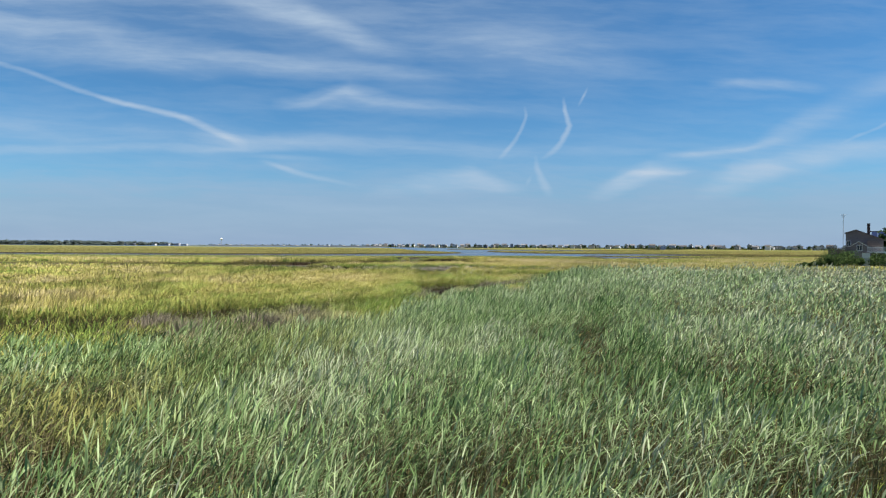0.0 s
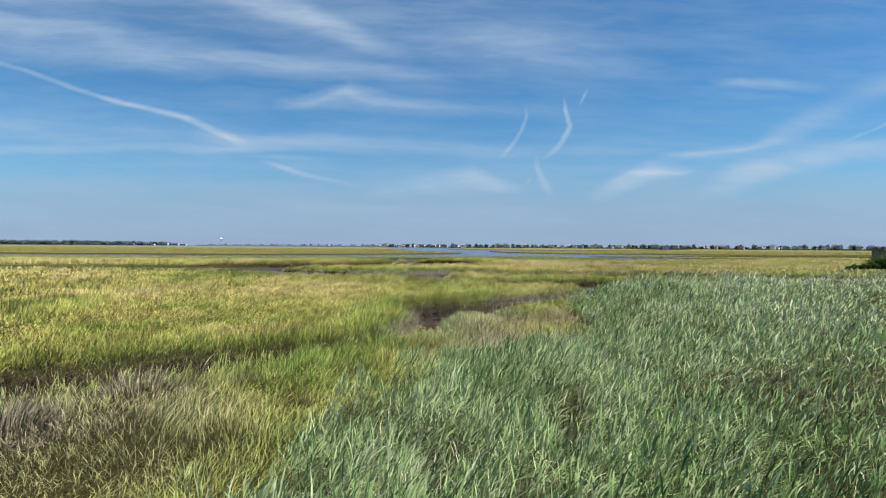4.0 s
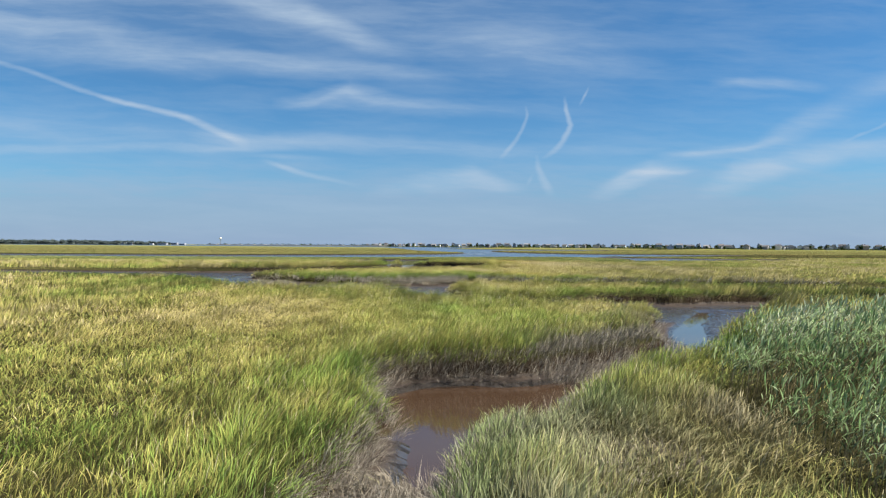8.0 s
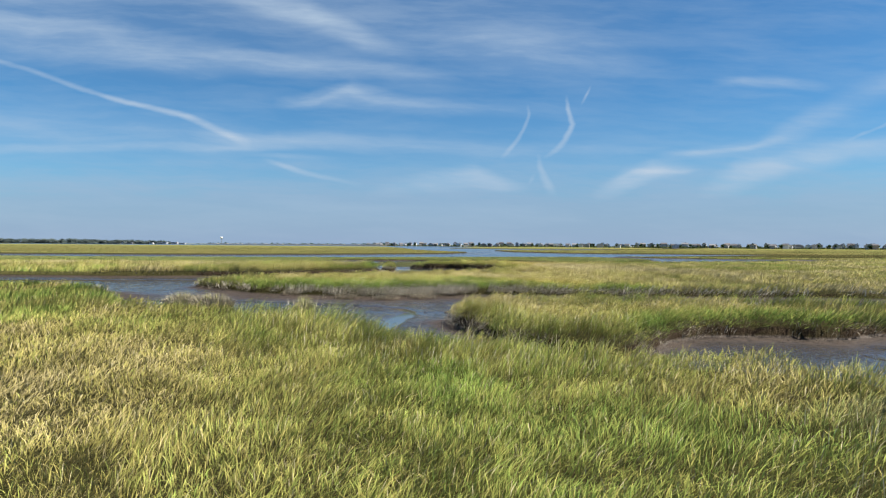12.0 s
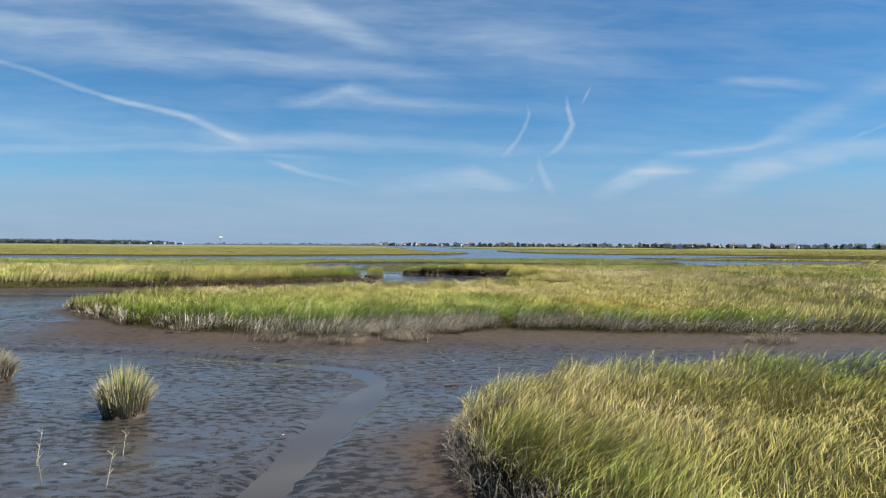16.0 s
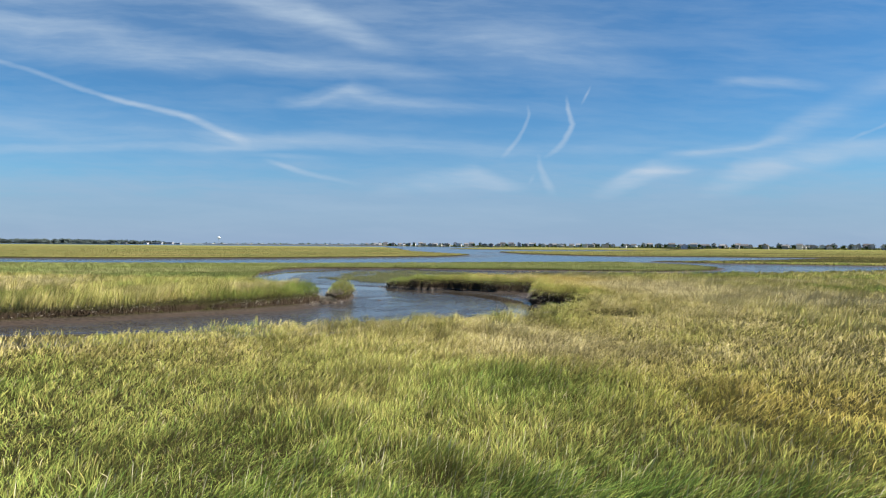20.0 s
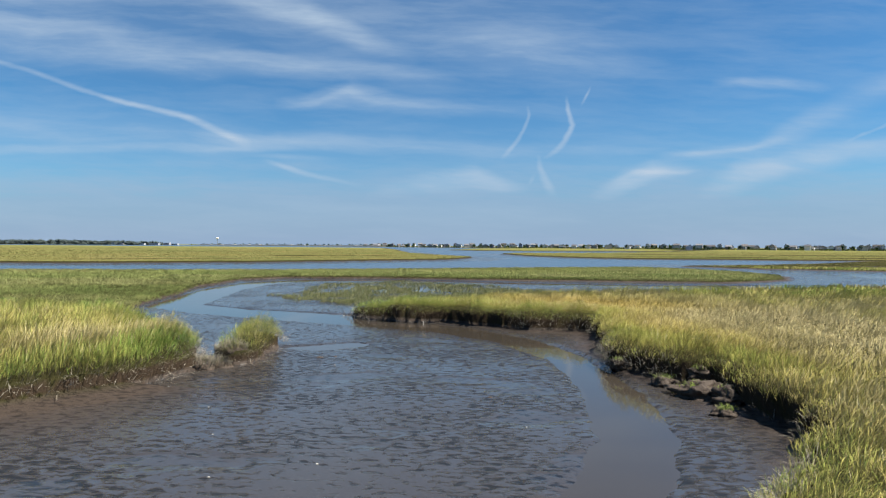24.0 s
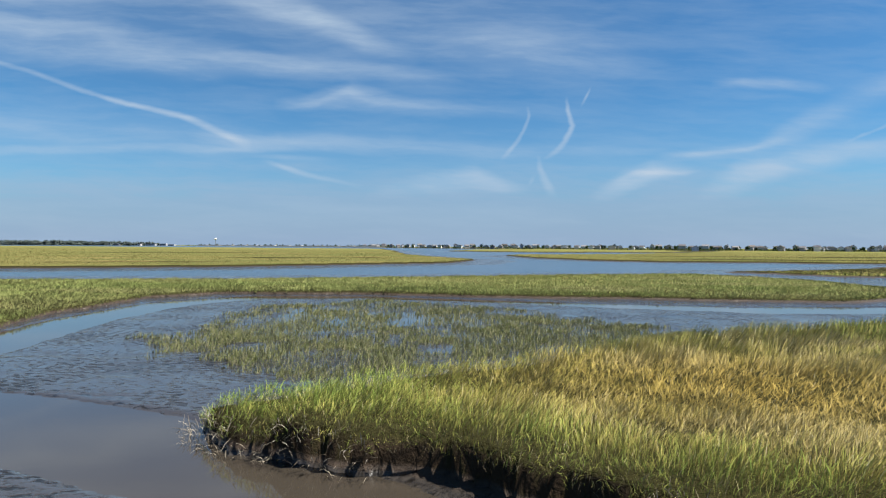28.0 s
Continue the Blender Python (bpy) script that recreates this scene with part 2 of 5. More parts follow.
    # soft silt cannot stand steep: the tilt of its ripples is bounded
    n = m.node("ShaderNodeSeparateXYZ", Vector=m.bump(h, 1.0, 0.045))
    tilt = m.math('SQRT', m.math('ADD', m.math('MULTIPLY', n.outputs[0], n.outputs[0]), m.math('MULTIPLY', n.outputs[1], n.outputs[1])))
    bound = m.math('MINIMUM', 1.0, m.math('DIVIDE', m.mix(m.math('MULTIPLY', m.math('SUBTRACT', z, 0.24), 6.0, clamp=True), 0.20, 1.0, "FLOAT"), m.math('MAXIMUM', tilt, 0.001)))
    soft = m.node("ShaderNodeCombineXYZ", X=m.math('MULTIPLY', n.outputs[0], bound), Y=m.math('MULTIPLY', n.outputs[1], bound), Z=n.outputs[2])
    unit = m.node("ShaderNodeVectorMath", i0=soft.outputs[0])
    unit.operation = 'NORMALIZE'
    return m.set(Base_Color=col, Roughness=rough, Specular_IOR_Level=m.mix(high, m.mix(up, m.mix(skin, 0.30, 0.65, "FLOAT"), 0.2, "FLOAT"), 0.0, "FLOAT"), Normal=unit.outputs[0])


def water_material():
    m = Nodes("tidal_water", 0.06, 0.5)
    p = m.position()
    sep = m.node("ShaderNodeSeparateXYZ", Vector=p)
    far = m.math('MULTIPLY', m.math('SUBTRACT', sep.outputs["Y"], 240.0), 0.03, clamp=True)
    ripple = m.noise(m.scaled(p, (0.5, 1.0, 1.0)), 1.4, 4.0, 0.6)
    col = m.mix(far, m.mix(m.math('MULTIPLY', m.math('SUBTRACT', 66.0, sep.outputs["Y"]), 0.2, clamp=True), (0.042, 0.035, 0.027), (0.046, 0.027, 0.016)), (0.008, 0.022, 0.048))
    return m.set(Base_Color=col, Roughness=m.mix(far, 0.05, 0.16, "FLOAT"), Normal=m.bump(ripple, m.mix(far, 0.04, 0.55, "FLOAT"), 0.05))


def blade_material(name, rough=0.5, through_light=0.3, up=0.75):
    m = Nodes(name, rough, 0.0)
    a = m.node("ShaderNodeAttribute")
    a.attribute_name = "tint"
    # thin rounded leaves catch light from all round: their normals lean towards the sky
    n = m.node("ShaderNodeVectorMath", i0=m.node("ShaderNodeNewGeometry").outputs["Normal"], i1=(0.55, 0.55, 0.55))
    n.operation = 'MULTIPLY'
    n = m.node("ShaderNodeVectorMath", i0=n.outputs[0], i1=(0.0, 0.0, up))
    n = m.node("ShaderNodeVectorMath", i0=n.outputs[0])
    n.operation = 'NORMALIZE'
    m.set(Base_Color=a.outputs["Color"], Normal=n.outputs[0])
    tr = m.node("ShaderNodeBsdfTranslucent", Color=a.outputs["Color"])
    mixer = m.node("ShaderNodeMixShader", i0=through_light, i1=m.bsdf.outputs[0], i2=tr.outputs[0])
    m.put(m.nt.nodes["Material Output"].inputs["Surface"], mixer.outputs[0])
    return m.mat


M_GROUND = ground_material()
M_WATER = water_material()
M_GRASS = blade_material("cordgrass_blades", 0.6, 0.17)
M_REED = blade_material("reed_leaves", 0.5, 0.25, 0.22)
M_STALK = blade_material("dry_stalks", 0.7, 0.1, 0.3)

# ---------------------------------------------------------------- plan
rng = np.random.default_rng(7)
LANDS = {}
LANDS["south"] = ([(-900, -300), (900, -300), (900, 95), (400, 92), (60, 80), (40, 80.5), (28, 80), (22.4, 78.6), (19.4, 76.2), (18.6, 72.6), (16.6, 69.4), (11.6, 73),
               (9, 74.4), (6, 74.6), (3.2, 75), (0.6, 76.2), (-1.2, 77.4), (-2.6, 79), (-4.2, 81.8), (-7.5, 84.9), (-12, 87.4), (-18, 91.4), (-22.5, 96.6), (-26.5, 103), (-31, 110),
               (-38, 115), (-60, 120), (-200, 124), (-900, 130)], 0.72)
LANDS["holm"] = ([(0.4, 90.6), (1.4, 87), (2.2, 84.8), (2.8, 82.6), (3.6, 80.8), (5, 79.6), (7.2, 79.6), (8.8, 81.2), (10.2, 83.6), (12.4, 85.7), (16.3, 85.9), (18.6, 84.8), (22, 86.3), (32, 87),
              (48, 89), (60, 92), (48, 96), (30, 96), (18, 96.8), (12, 96.6), (7.6, 96), (4.6, 94.6), (2.2, 93.2), (0.8, 92)], 0.72)
MIDDLE_SOUTH = [(-26, 119.8), (-21.6, 115.8), (-17.5, 111.4), (-13.5, 109.6), (-9.5, 108.6), (-6, 107.9), (-4.4, 108.8), (-1.5, 110), (0.4, 110.7), (5.8, 110.7),
          (10.9, 109.8), (14, 109.8), (16.5, 109.2), (19, 110.2), (29, 109.6), (60, 107), (900, 118)]
MIDDLE_NORTH = [(900, 310), (150, 296), (104, 232), (60, 212), (31, 202), (18, 196.7), (10, 191), (3.6, 186), (-2, 182.4), (-5, 180), (-7.4, 178.6), (-6.4, 177.1),
          (-4.4, 176), (-2, 174.8), (0.7, 173.7), (3.2, 171.8), (5.8, 170.2), (8.7, 169.6), (9.7, 168.2), (9.2, 164.4), (8.5, 161), (8.1, 158.6), (8.3, 156.8),
          (9.6, 155.2), (11.4, 152.6), (10.5, 150), (10.9, 147.2), (9.3, 143.6), (7.4, 140.8), (5.3, 138.2), (1.8, 136), (-1.2, 136), (-5, 134), (-10.7, 132),
          (-19, 128), (-24, 124)]
LANDS["middle"] = (MIDDLE_SOUTH + MIDDLE_NORTH, 0.74)
LANDS["west"] = ([(-10.7, 156.4), (-11.4, 153.2), (-13, 150.9), (-14.6, 149.4), (-17, 148), (-21.6, 144.4), (-28, 141), (-45, 138), (-90, 141), (-900, 170),
              (-900, 235), (-200, 205), (-60, 190), (-40, 182), (-24, 175.5), (-19.5, 169.2), (-15, 163.4), (-11.8, 159.4)], 0.72)
LANDS["strip"] = ([(-40, 182), (-25, 176), (-27, 185), (-29, 199), (-31.5, 210), (-31, 226), (-26, 232.5), (-8.7, 233), (6, 229.5), (20, 228.5),
               (32, 226.5), (43, 225), (56, 233), (63, 247), (64, 262), (60, 280), (50, 291), (25, 284), (0, 272), (-34, 260),
               (-66, 254), (-110, 250), (-900, 262), (-900, 235), (-200, 205), (-60, 190)], 0.45)
LANDS["islet"] = ([(-9.7, 157.4), (-8.9, 157.6), (-8.3, 158.8), (-8.4, 160.8), (-8.8, 162.8), (-9.5, 164.1), (-10.4, 164.3), (-10.6, 162.5), (-10.1, 160)], 0.56)
LANDS["east"] = ([(68, 306), (80, 288), (110, 273), (900, 262), (900, 425), (210, 410), (150, 366), (130, 346), (95, 320)], 0.50)
LANDS["far_west"] = ([(-900, 280), (-400, 285), (-100, 301), (-56, 320), (0, 370), (12, 418), (6, 436), (-25, 560), (-58, 848), (-120, 1300),
                  (-900, 1600), (-2400, 1600), (-2400, 280)], 0.80)
LANDS["far_east"] = ([(37, 560), (46, 470), (65, 422), (83, 407), (125, 402), (165, 394), (400, 388), (900, 400), (2400, 420), (2400, 1400),
                  (620, 1400), (430, 1180), (250, 820), (130, 650), (60, 590)], 0.80)
LANDS["far_middle"] = ([(5, 860), (100, 790), (220, 840), (330, 1010), (400, 1200), (430, 1500), (200, 1600), (60, 1300)], 0.80)
LANDS["shore"] = ([(4200, 1150), (1600, 1170), (900, 1230), (600, 1290), (400, 1400), (200, 1600), (0, 1800), (-300, 2260), (-700, 2750), (-1200, 2850),
               (-1900, 2450), (-3900, 2500), (-3900, 4700), (4200, 4700)], 1.20)
# creeks cut through the south marsh: x, y, full width
CREEK = [(-60, 22, 1.2), (-24, 26.5, 2.0), (-16, 29, 3.0), (-12.8, 31, 4.8), (-10, 33.4, 4.4), (-8, 35.2, 4.8), (-5.8, 36.4, 3.6), (-4.2, 38.1, 2.3), (-2.6, 40.3, 2.5), (-1.2, 43, 2.5),
         (-0.7, 46, 2.4), (-0.1, 49, 3.0), (0.7, 51.4, 5.8), (1.0, 52.9, 6.8), (4.0, 55.2, 4.0), (6.0, 56.9, 3.4), (8.6, 59.0, 3.0), (10.5, 61.2, 2.6), (11.5, 65, 3.4), (14.1, 69.2, 5.2),
         (15.7, 72.3, 6.2), (18.5, 79, 7)]
FAR_CREEKS = []
FAR_CREEKS.append([(-125, 331, 2), (-105, 334, 6), (-84, 346, 7), (-62, 350, 2)])
FAR_CREEKS.append([(-92, 424, 2), (-70, 412, 10), (-46, 420, 9), (-24, 434, 3)])
FAR_CREEKS.append([(-240, 540, 4), (-190, 552, 18), (-130, 572, 4)])
FAR_CREEKS.append([(90, 440, 12), (170, 432, 14), (330, 446, 14), (620, 430, 16)])
FAR_CREEKS.append([(120, 540, 18), (300, 520, 22), (800, 560, 26)])
FAR_CREEKS.append([(110, 310, 6), (180, 300, 7), (320, 306, 9)])
# the deepest line of each channel, with the width that stays under water
GROOVES = []
GROOVES.append([(-12.5, 30.6, 0.9), (-8, 35.6, 0.6), (-3.4, 39.6, 0.5), (-0.7, 46.2, 0.7), (-0.1, 49.6, 1.6), (0.4, 52.2, 5.4), (0.8, 53.5, 5.6), (3.4, 55.6, 1.6), (8.2, 59.4, 0.5),
                (10.6, 62.0, 0.9), (11.8, 64.8, 1.7), (13.4, 69.5, 1.8), (14.8, 72.8, 1.4), (19, 81, 0.9), (30, 82, 2)])
GROOVES.append([(-2.0, 76, 1.0), (-3.3, 82, 1.25), (-3.7, 87, 1.2), (-3.3, 91, 1.1), (-2.2, 98.5, 0.8), (-3.4, 100.6, 0.7), (-5.6, 101.6, 1.0), (-9, 102.6, 0.9), (-13, 103.8, 0.5), (-25, 104.5, 1.0), (-45, 113, 2.5), (-90, 124, 4)])
GROOVES.append([(-90, 131, 4), (-60, 131, 4), (-30, 134, 3), (-12, 137.5, 3.5), (0, 138.8, 2.6), (3.8, 142, 2.2), (6.0, 147, 2.2), (6.7, 153, 2.2), (6.6, 160, 2.0), (4.5, 166.2, 2.6),
     (1.0, 170.8, 3.4), (-4.4, 174.4, 4.4), (-9.8, 177.6, 5.6), (-18, 181.2, 4.6), (-24.3, 186, 4.6), (-25.8, 196, 4.6), (-27.3, 207, 4.6), (-26.6, 220, 5), (-21, 229, 4.4),
     (-8, 230, 3.6), (6, 225.8, 3.6), (15, 222, 4), (30, 218, 6), (60, 220, 8), (120, 236, 10)])
GROOVES.append([(-8.3, 163.0, 0.9), (-6.6, 163.1, 1.9), (-4.7, 164.2, 1.5)])
REEDS = [(-60, -20), (-40, 8), (-20, 15), (-8, 18.2), (-4.2, 20), (-3, 23), (-2.5, 27), (-2, 30.5), (0, 32.5), (2.6, 33.4), (4.9, 36.6), (5.8, 41), (6.3, 46), (7.2, 51), (8.8, 55),
         (12, 60), (17, 63.5), (24, 66), (40, 73), (80, 74), (80, -20)]
POND = [(-9, 185.5), (-18, 197), (-17, 217), (-7, 227), (8, 217.5), (14, 207), (19, 203), (10, 193.5), (3, 188), (-3, 184)]


def lattice_noise(x, y, scale, seed):
    """Smooth noise from 0 to 1."""
    r = np.random.default_rng(seed)
    tab = r.random((256, 256))
    u, v = np.asarray(x) / scale + 1000.0, np.asarray(y) / scale + 1000.0
    i, j = np.floor(u).astype(int), np.floor(v).astype(int)
    a, b = u - i, v - j
    a, b = a * a * (3 - 2 * a), b * b * (3 - 2 * b)
    g = lambda p, q: tab[p % 256, q % 256]
    return (g(i, j) * (1 - a) + g(i + 1, j) * a) * (1 - b) + (g(i, j + 1) * (1 - a) + g(i + 1, j + 1) * a) * b


def fractal(x, y, scale, seed, octaves=3):
    total, amp, norm = 0.0, 1.0, 0.0
    for k in range(octaves):
        total, norm = total + amp * lattice_noise(x, y, scale / 2 ** k, seed + k), norm + amp
        amp *= 0.55
    return total / norm


def signed(px, py, poly):
    """Distance to the polygon's outline, positive inside."""
    d = np.full(px.shape, 1e12)
    inside = np.zeros(px.shape, bool)
    n = len(poly)
    for k in range(n):
        (x0, y0), (x1, y1) = poly[k], poly[(k + 1) % n]
        ex, ey = x1 - x0, y1 - y0
        t = np.clip(((px - x0) * ex + (py - y0) * ey) / (ex * ex + ey * ey + 1e-9), 0, 1)
        d = np.minimum(d, (px - x0 - t * ex) ** 2 + (py - y0 - t * ey) ** 2)
        if y0 != y1:
            inside ^= ((y0 > py) != (y1 > py)) & (px < (x1 - x0) * (py - y0) / (y1 - y0) + x0)
    return np.where(inside, 1, -1) * np.sqrt(d)


def along(px, py, line):
    """Half width minus distance to a winding line, positive in it."""
    best = np.full(px.shape, -1e6)
    for (x0, y0, w0), (x1, y1, w1) in zip(line, line[1:]):
        ex, ey = x1 - x0, y1 - y0
        t = np.clip(((px - x0) * ex + (py - y0) * ey) / (ex * ex + ey * ey), 0, 1)
        best = np.maximum(best, (w0 + t * (w1 - w0)) / 2 - np.hypot(px - x0 - t * ex, py - y0 - t * ey))
    return best


def ease(v):
    v = np.clip(v, 0, 1)
    return v * v * (3 - 2 * v)


def spread(lo, hi, step, far_lo, far_hi, grow=1.13):
    """Even steps between lo and hi, growing steps out to the ends."""
    mid = list(np.arange(lo, hi + 1e-6, step))
    s, up = step, mid[-1]
    right = []
    while up < far_hi:
        s *= grow
        up += s
        right.append(up)
    s, dn = step, lo
    left = []
    while dn > far_lo:
        s *= grow
        dn -= s
        left.append(dn)
    return np.array(left[::-1] + mid + right)


GX = spread(-34, 34, 0.32, -4200, 4200, 1.1)
GY = spread(4, 236, 0.32, -400, 4900, 1.055)
gx, gy = np.meshgrid(GX, GY)
coarse = np.clip((np.abs(gx) - 34) / 200 + np.clip(gy - 236, 0, None) / 200, 0, 1)
wob = (fractal(gx, gy, 3.2, 11) - 0.5) * 0.9 + (fractal(gx, gy, 0.9, 21, 2) - 0.5) * 0.65
wob = wob * (1 - coarse) + coarse * (fractal(gx, gy, 60, 31) - 0.5) * 14 * np.clip((gy - 300) / 300, 0, 1)
edge = np.full(gx.shape, -1e6)
plateau = np.full(gx.shape, 0.7)
for poly, top in LANDS.values():
    d = signed(gx, gy, poly)
    plateau = np.where(d > edge, top, plateau)
    edge = np.maximum(edge, d)
edge = np.minimum(edge, -along(gx, gy, CREEK))
for g in FAR_CREEKS:
    edge = np.minimum(edge, -along(gx, gy, g))
edge = edge + wob
groove = np.full(gx.shape, -1e6)
for g in GROOVES:
    groove = np.maximum(groove, along(gx, gy, g))
groove = groove + (fractal(gx, gy, 2.0, 41) - 0.5) * 0.55
pond = signed(gx, gy, POND) + (fractal(gx, gy, 4.0, 51) - 0.5) * 5
mud = 0.045 + 0.05 * (fractal(gx, gy, 1.7, 61) - 0.5) + 0.10 * (fractal(gx, gy, 9.0, 71) - 0.5)
berm = np.where(gy > 140, np.where(gx < -5, np.where(gy < 153, 1.3, 0.35), 0.75), 1.0)
mud = mud + 0.13 * berm * np.exp(np.clip(edge, -30, 0) / 1.1) + np.where((gy > 98) & (gy < 114), 0.19, np.where((gx < -5) & (gy > 138) & (gy < 153), 0.12, 0.07)) * berm * np.exp(np.clip(edge, -30, 0) / np.where((gy > 98) & (gy < 114), 6.5, 4.5)) - 0.01
mud = mud - 0.22 * ease((groove + 0.25) / 0.6)
mud = np.where(pond > 0, mud * 0.4 + 0.002 + 0.085 * (fractal(gx, gy, 3.0, 81) - 0.5), mud)
mud = mud - np.clip(-edge - 18, 0, 30) * 0.05
land_z = plateau + 0.10 * (fractal(gx, gy, 5.0, 91) - 0.5)
# cut banks stand along the creek's outer bends, elsewhere the banks are lower
cut = np.clip(signed(gx, gy, [(-5, 180.0), (-5, 173), (3, 168), (6, 150), (4, 136), (14, 140), (16, 160), (12, 176), (0, 179)]) / 2.5 + 0.5, 0, 1)
cut = np.maximum(cut, 0.91 * np.clip(signed(gx, gy, [(-7, 166), (-7, 153), (-14, 146), (-30, 136), (-46, 134), (-46, 146), (-20, 156), (-12, 166)]) / 1.5 + 0.5, 0, 1))
cut = np.maximum(cut, 0.45 * np.clip(signed(gx, gy, [(-2, 92), (-1, 84), (4, 78), (14, 83), (30, 84), (30, 92), (4, 92)]) / 1.5 + 0.5, 0, 1))
cut = np.maximum(cut, np.where((gy > 28) & (gy < 100) & (np.abs(gx) < 40), 0.9, np.where(gy > 140, 0.7, 0.55)))
land_z = land_z + 0.34 * np.clip(cut - 0.82, 0, 1) / 0.18
height = mud + (land_z - mud) * ease((edge + 0.05 + 0.35 * (1 - cut)) / (0.45 + 0.75 * (1 - cut)))
out_y, out_x = np.gradient(edge, GY, GX)
out_len = np.hypot(out_x, out_y) + 1e-6
out_x, out_y = -out_x / out_len, -out_y / out_len      # away from the land


def sample(field, x, y):
    """A field of the plan at any place."""
    i = np.clip(np.searchsorted(GX, x) - 1, 0, len(GX) - 2)
    j = np.clip(np.searchsorted(GY, y) - 1, 0, len(GY) - 2)
    a = np.clip((x - GX[i]) / (GX[i + 1] - GX[i]), 0, 1)
    b = np.clip((y - GY[j]) / (GY[j + 1] - GY[j]), 0, 1)
    return (field[j, i] * (1 - a) + field[j, i + 1] * a) * (1 - b) + (field[j + 1, i] * (1 - a) + field[j + 1, i + 1] * a) * b


def mesh_from(name, verts, quads=None, tris=None, mat=None, smooth=False):
    me = bpy.data.meshes.new(name)
    nq, ntri = (0 if quads is None else len(quads)), (0 if tris is None else len(tris))
    loops = np.concatenate([a.ravel() for a in (quads, tris) if a is not None and len(a)]).astype(np.int32)
    starts = np.concatenate([np.arange(nq) * 4, nq * 4 + np.arange(ntri) * 3]).astype(np.int32)
    me.vertices.add(len(verts))
    me.vertices.foreach_set("co", np.asarray(verts, np.float32).ravel())
    me.loops.add(len(loops))
    me.loops.foreach_set("vertex_index", loops)
    me.polygons.add(nq + ntri)
    me.polygons.foreach_set("loop_start", starts)
    if smooth:
        me.polygons.foreach_set("use_smooth", np.ones(nq + ntri, bool))
    me.update(calc_edges=True)
    if mat:
        me.materials.append(mat)
    return me


def build_ground():
    ny, nx = gx.shape
    jx = np.where(np.abs(gx) < 33, (rng.random(gx.shape) - 0.5) * 0.12, 0)
    close = (np.abs(gx) < 34) & (gy > 4) & (gy < 236)
    lip = 0.42 * np.clip(1 - (edge - 0.12) / 1.0, 0, 1)
    foot = -0.36 * np.clip(1 + (edge - 0.12) / 0.8, 0, 1)
    shove = foot + (lip - foot) * ease((edge + 0.16) / 0.5)
    shove = np.where(close, cut * shove * (0.75 + 0.5 * fractal(gx, gy, 2.2, 201)), 0)
    verts = np.stack([gx + jx + out_x * shove, gy + out_y * shove, height], -1).reshape(-1, 3)
    i = np.arange(ny * nx).reshape(ny, nx)
    quads = np.stack([i[:-1, :-1], i[:-1, 1:], i[1:, 1:], i[1:, :-1]], -1).reshape(-1, 4)
    ob = new("ground", mesh_from("ground", verts, quads, mat=M_GROUND, smooth=True))
    tagged(ob, "brown tidal mud and peaty salt marsh floor", "ground", kind="structure")
    xs, ys = np.array([-4300.0, 4300]), np.array([-450.0, 5000])
    v = [(x, y, 0) for y in ys for x in xs]
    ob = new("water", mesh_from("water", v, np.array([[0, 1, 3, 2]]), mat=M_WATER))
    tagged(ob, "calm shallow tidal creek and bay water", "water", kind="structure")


build_ground()


# ---------------------------------------------------------------- grass
def nearness(x, y):
    """About how close the flight comes to a place while it is in view."""
    ahead = np.clip(y - 158, 0, None)
    return np.maximum(np.hypot(np.abs(x) / 0.72 * (ahead < 1) + np.abs(x) * (ahead >= 1), np.maximum(ahead, 8.0)), np.where(ahead > 0, np.hypot(x, ahead), 0))


def scatter(x0, x1, y0, y1, cell, per_m2, field=None):
    """Random places whose density follows per_m2(x, y)."""
    cx, cy = np.meshgrid(np.arange(x0, x1, cell), np.arange(y0, y1, cell))
    cx, cy = cx.ravel() + cell / 2, cy.ravel() + cell / 2
    n = rng.poisson(np.clip(per_m2(cx, cy), 0, None) * cell * cell)
    x = np.repeat(cx, n) + (rng.random(n.sum()) - 0.5) * cell
    y = np.repeat(cy, n) + (rng.random(n.sum()) - 0.5) * cell
    return x, y


BENT = (((0, 0.8, 0), (0, -0.8, 0), (0.55, 1, 0.32), (0.55, -1, 0.32), (1, 0, 1)), [[0, 1, 3, 2]], [[2, 3, 4]])
SPIKE = (((0, 1, 0), (0, -1, 0), (1, 0, 1)), [], [[0, 1, 2]])
LEAF = (((0, 0, 0), (0.5, 1, 0.38), (0.5, -1, 0.38), (1, 0, 1)), [], [[0, 2, 1], [1, 2, 3]])


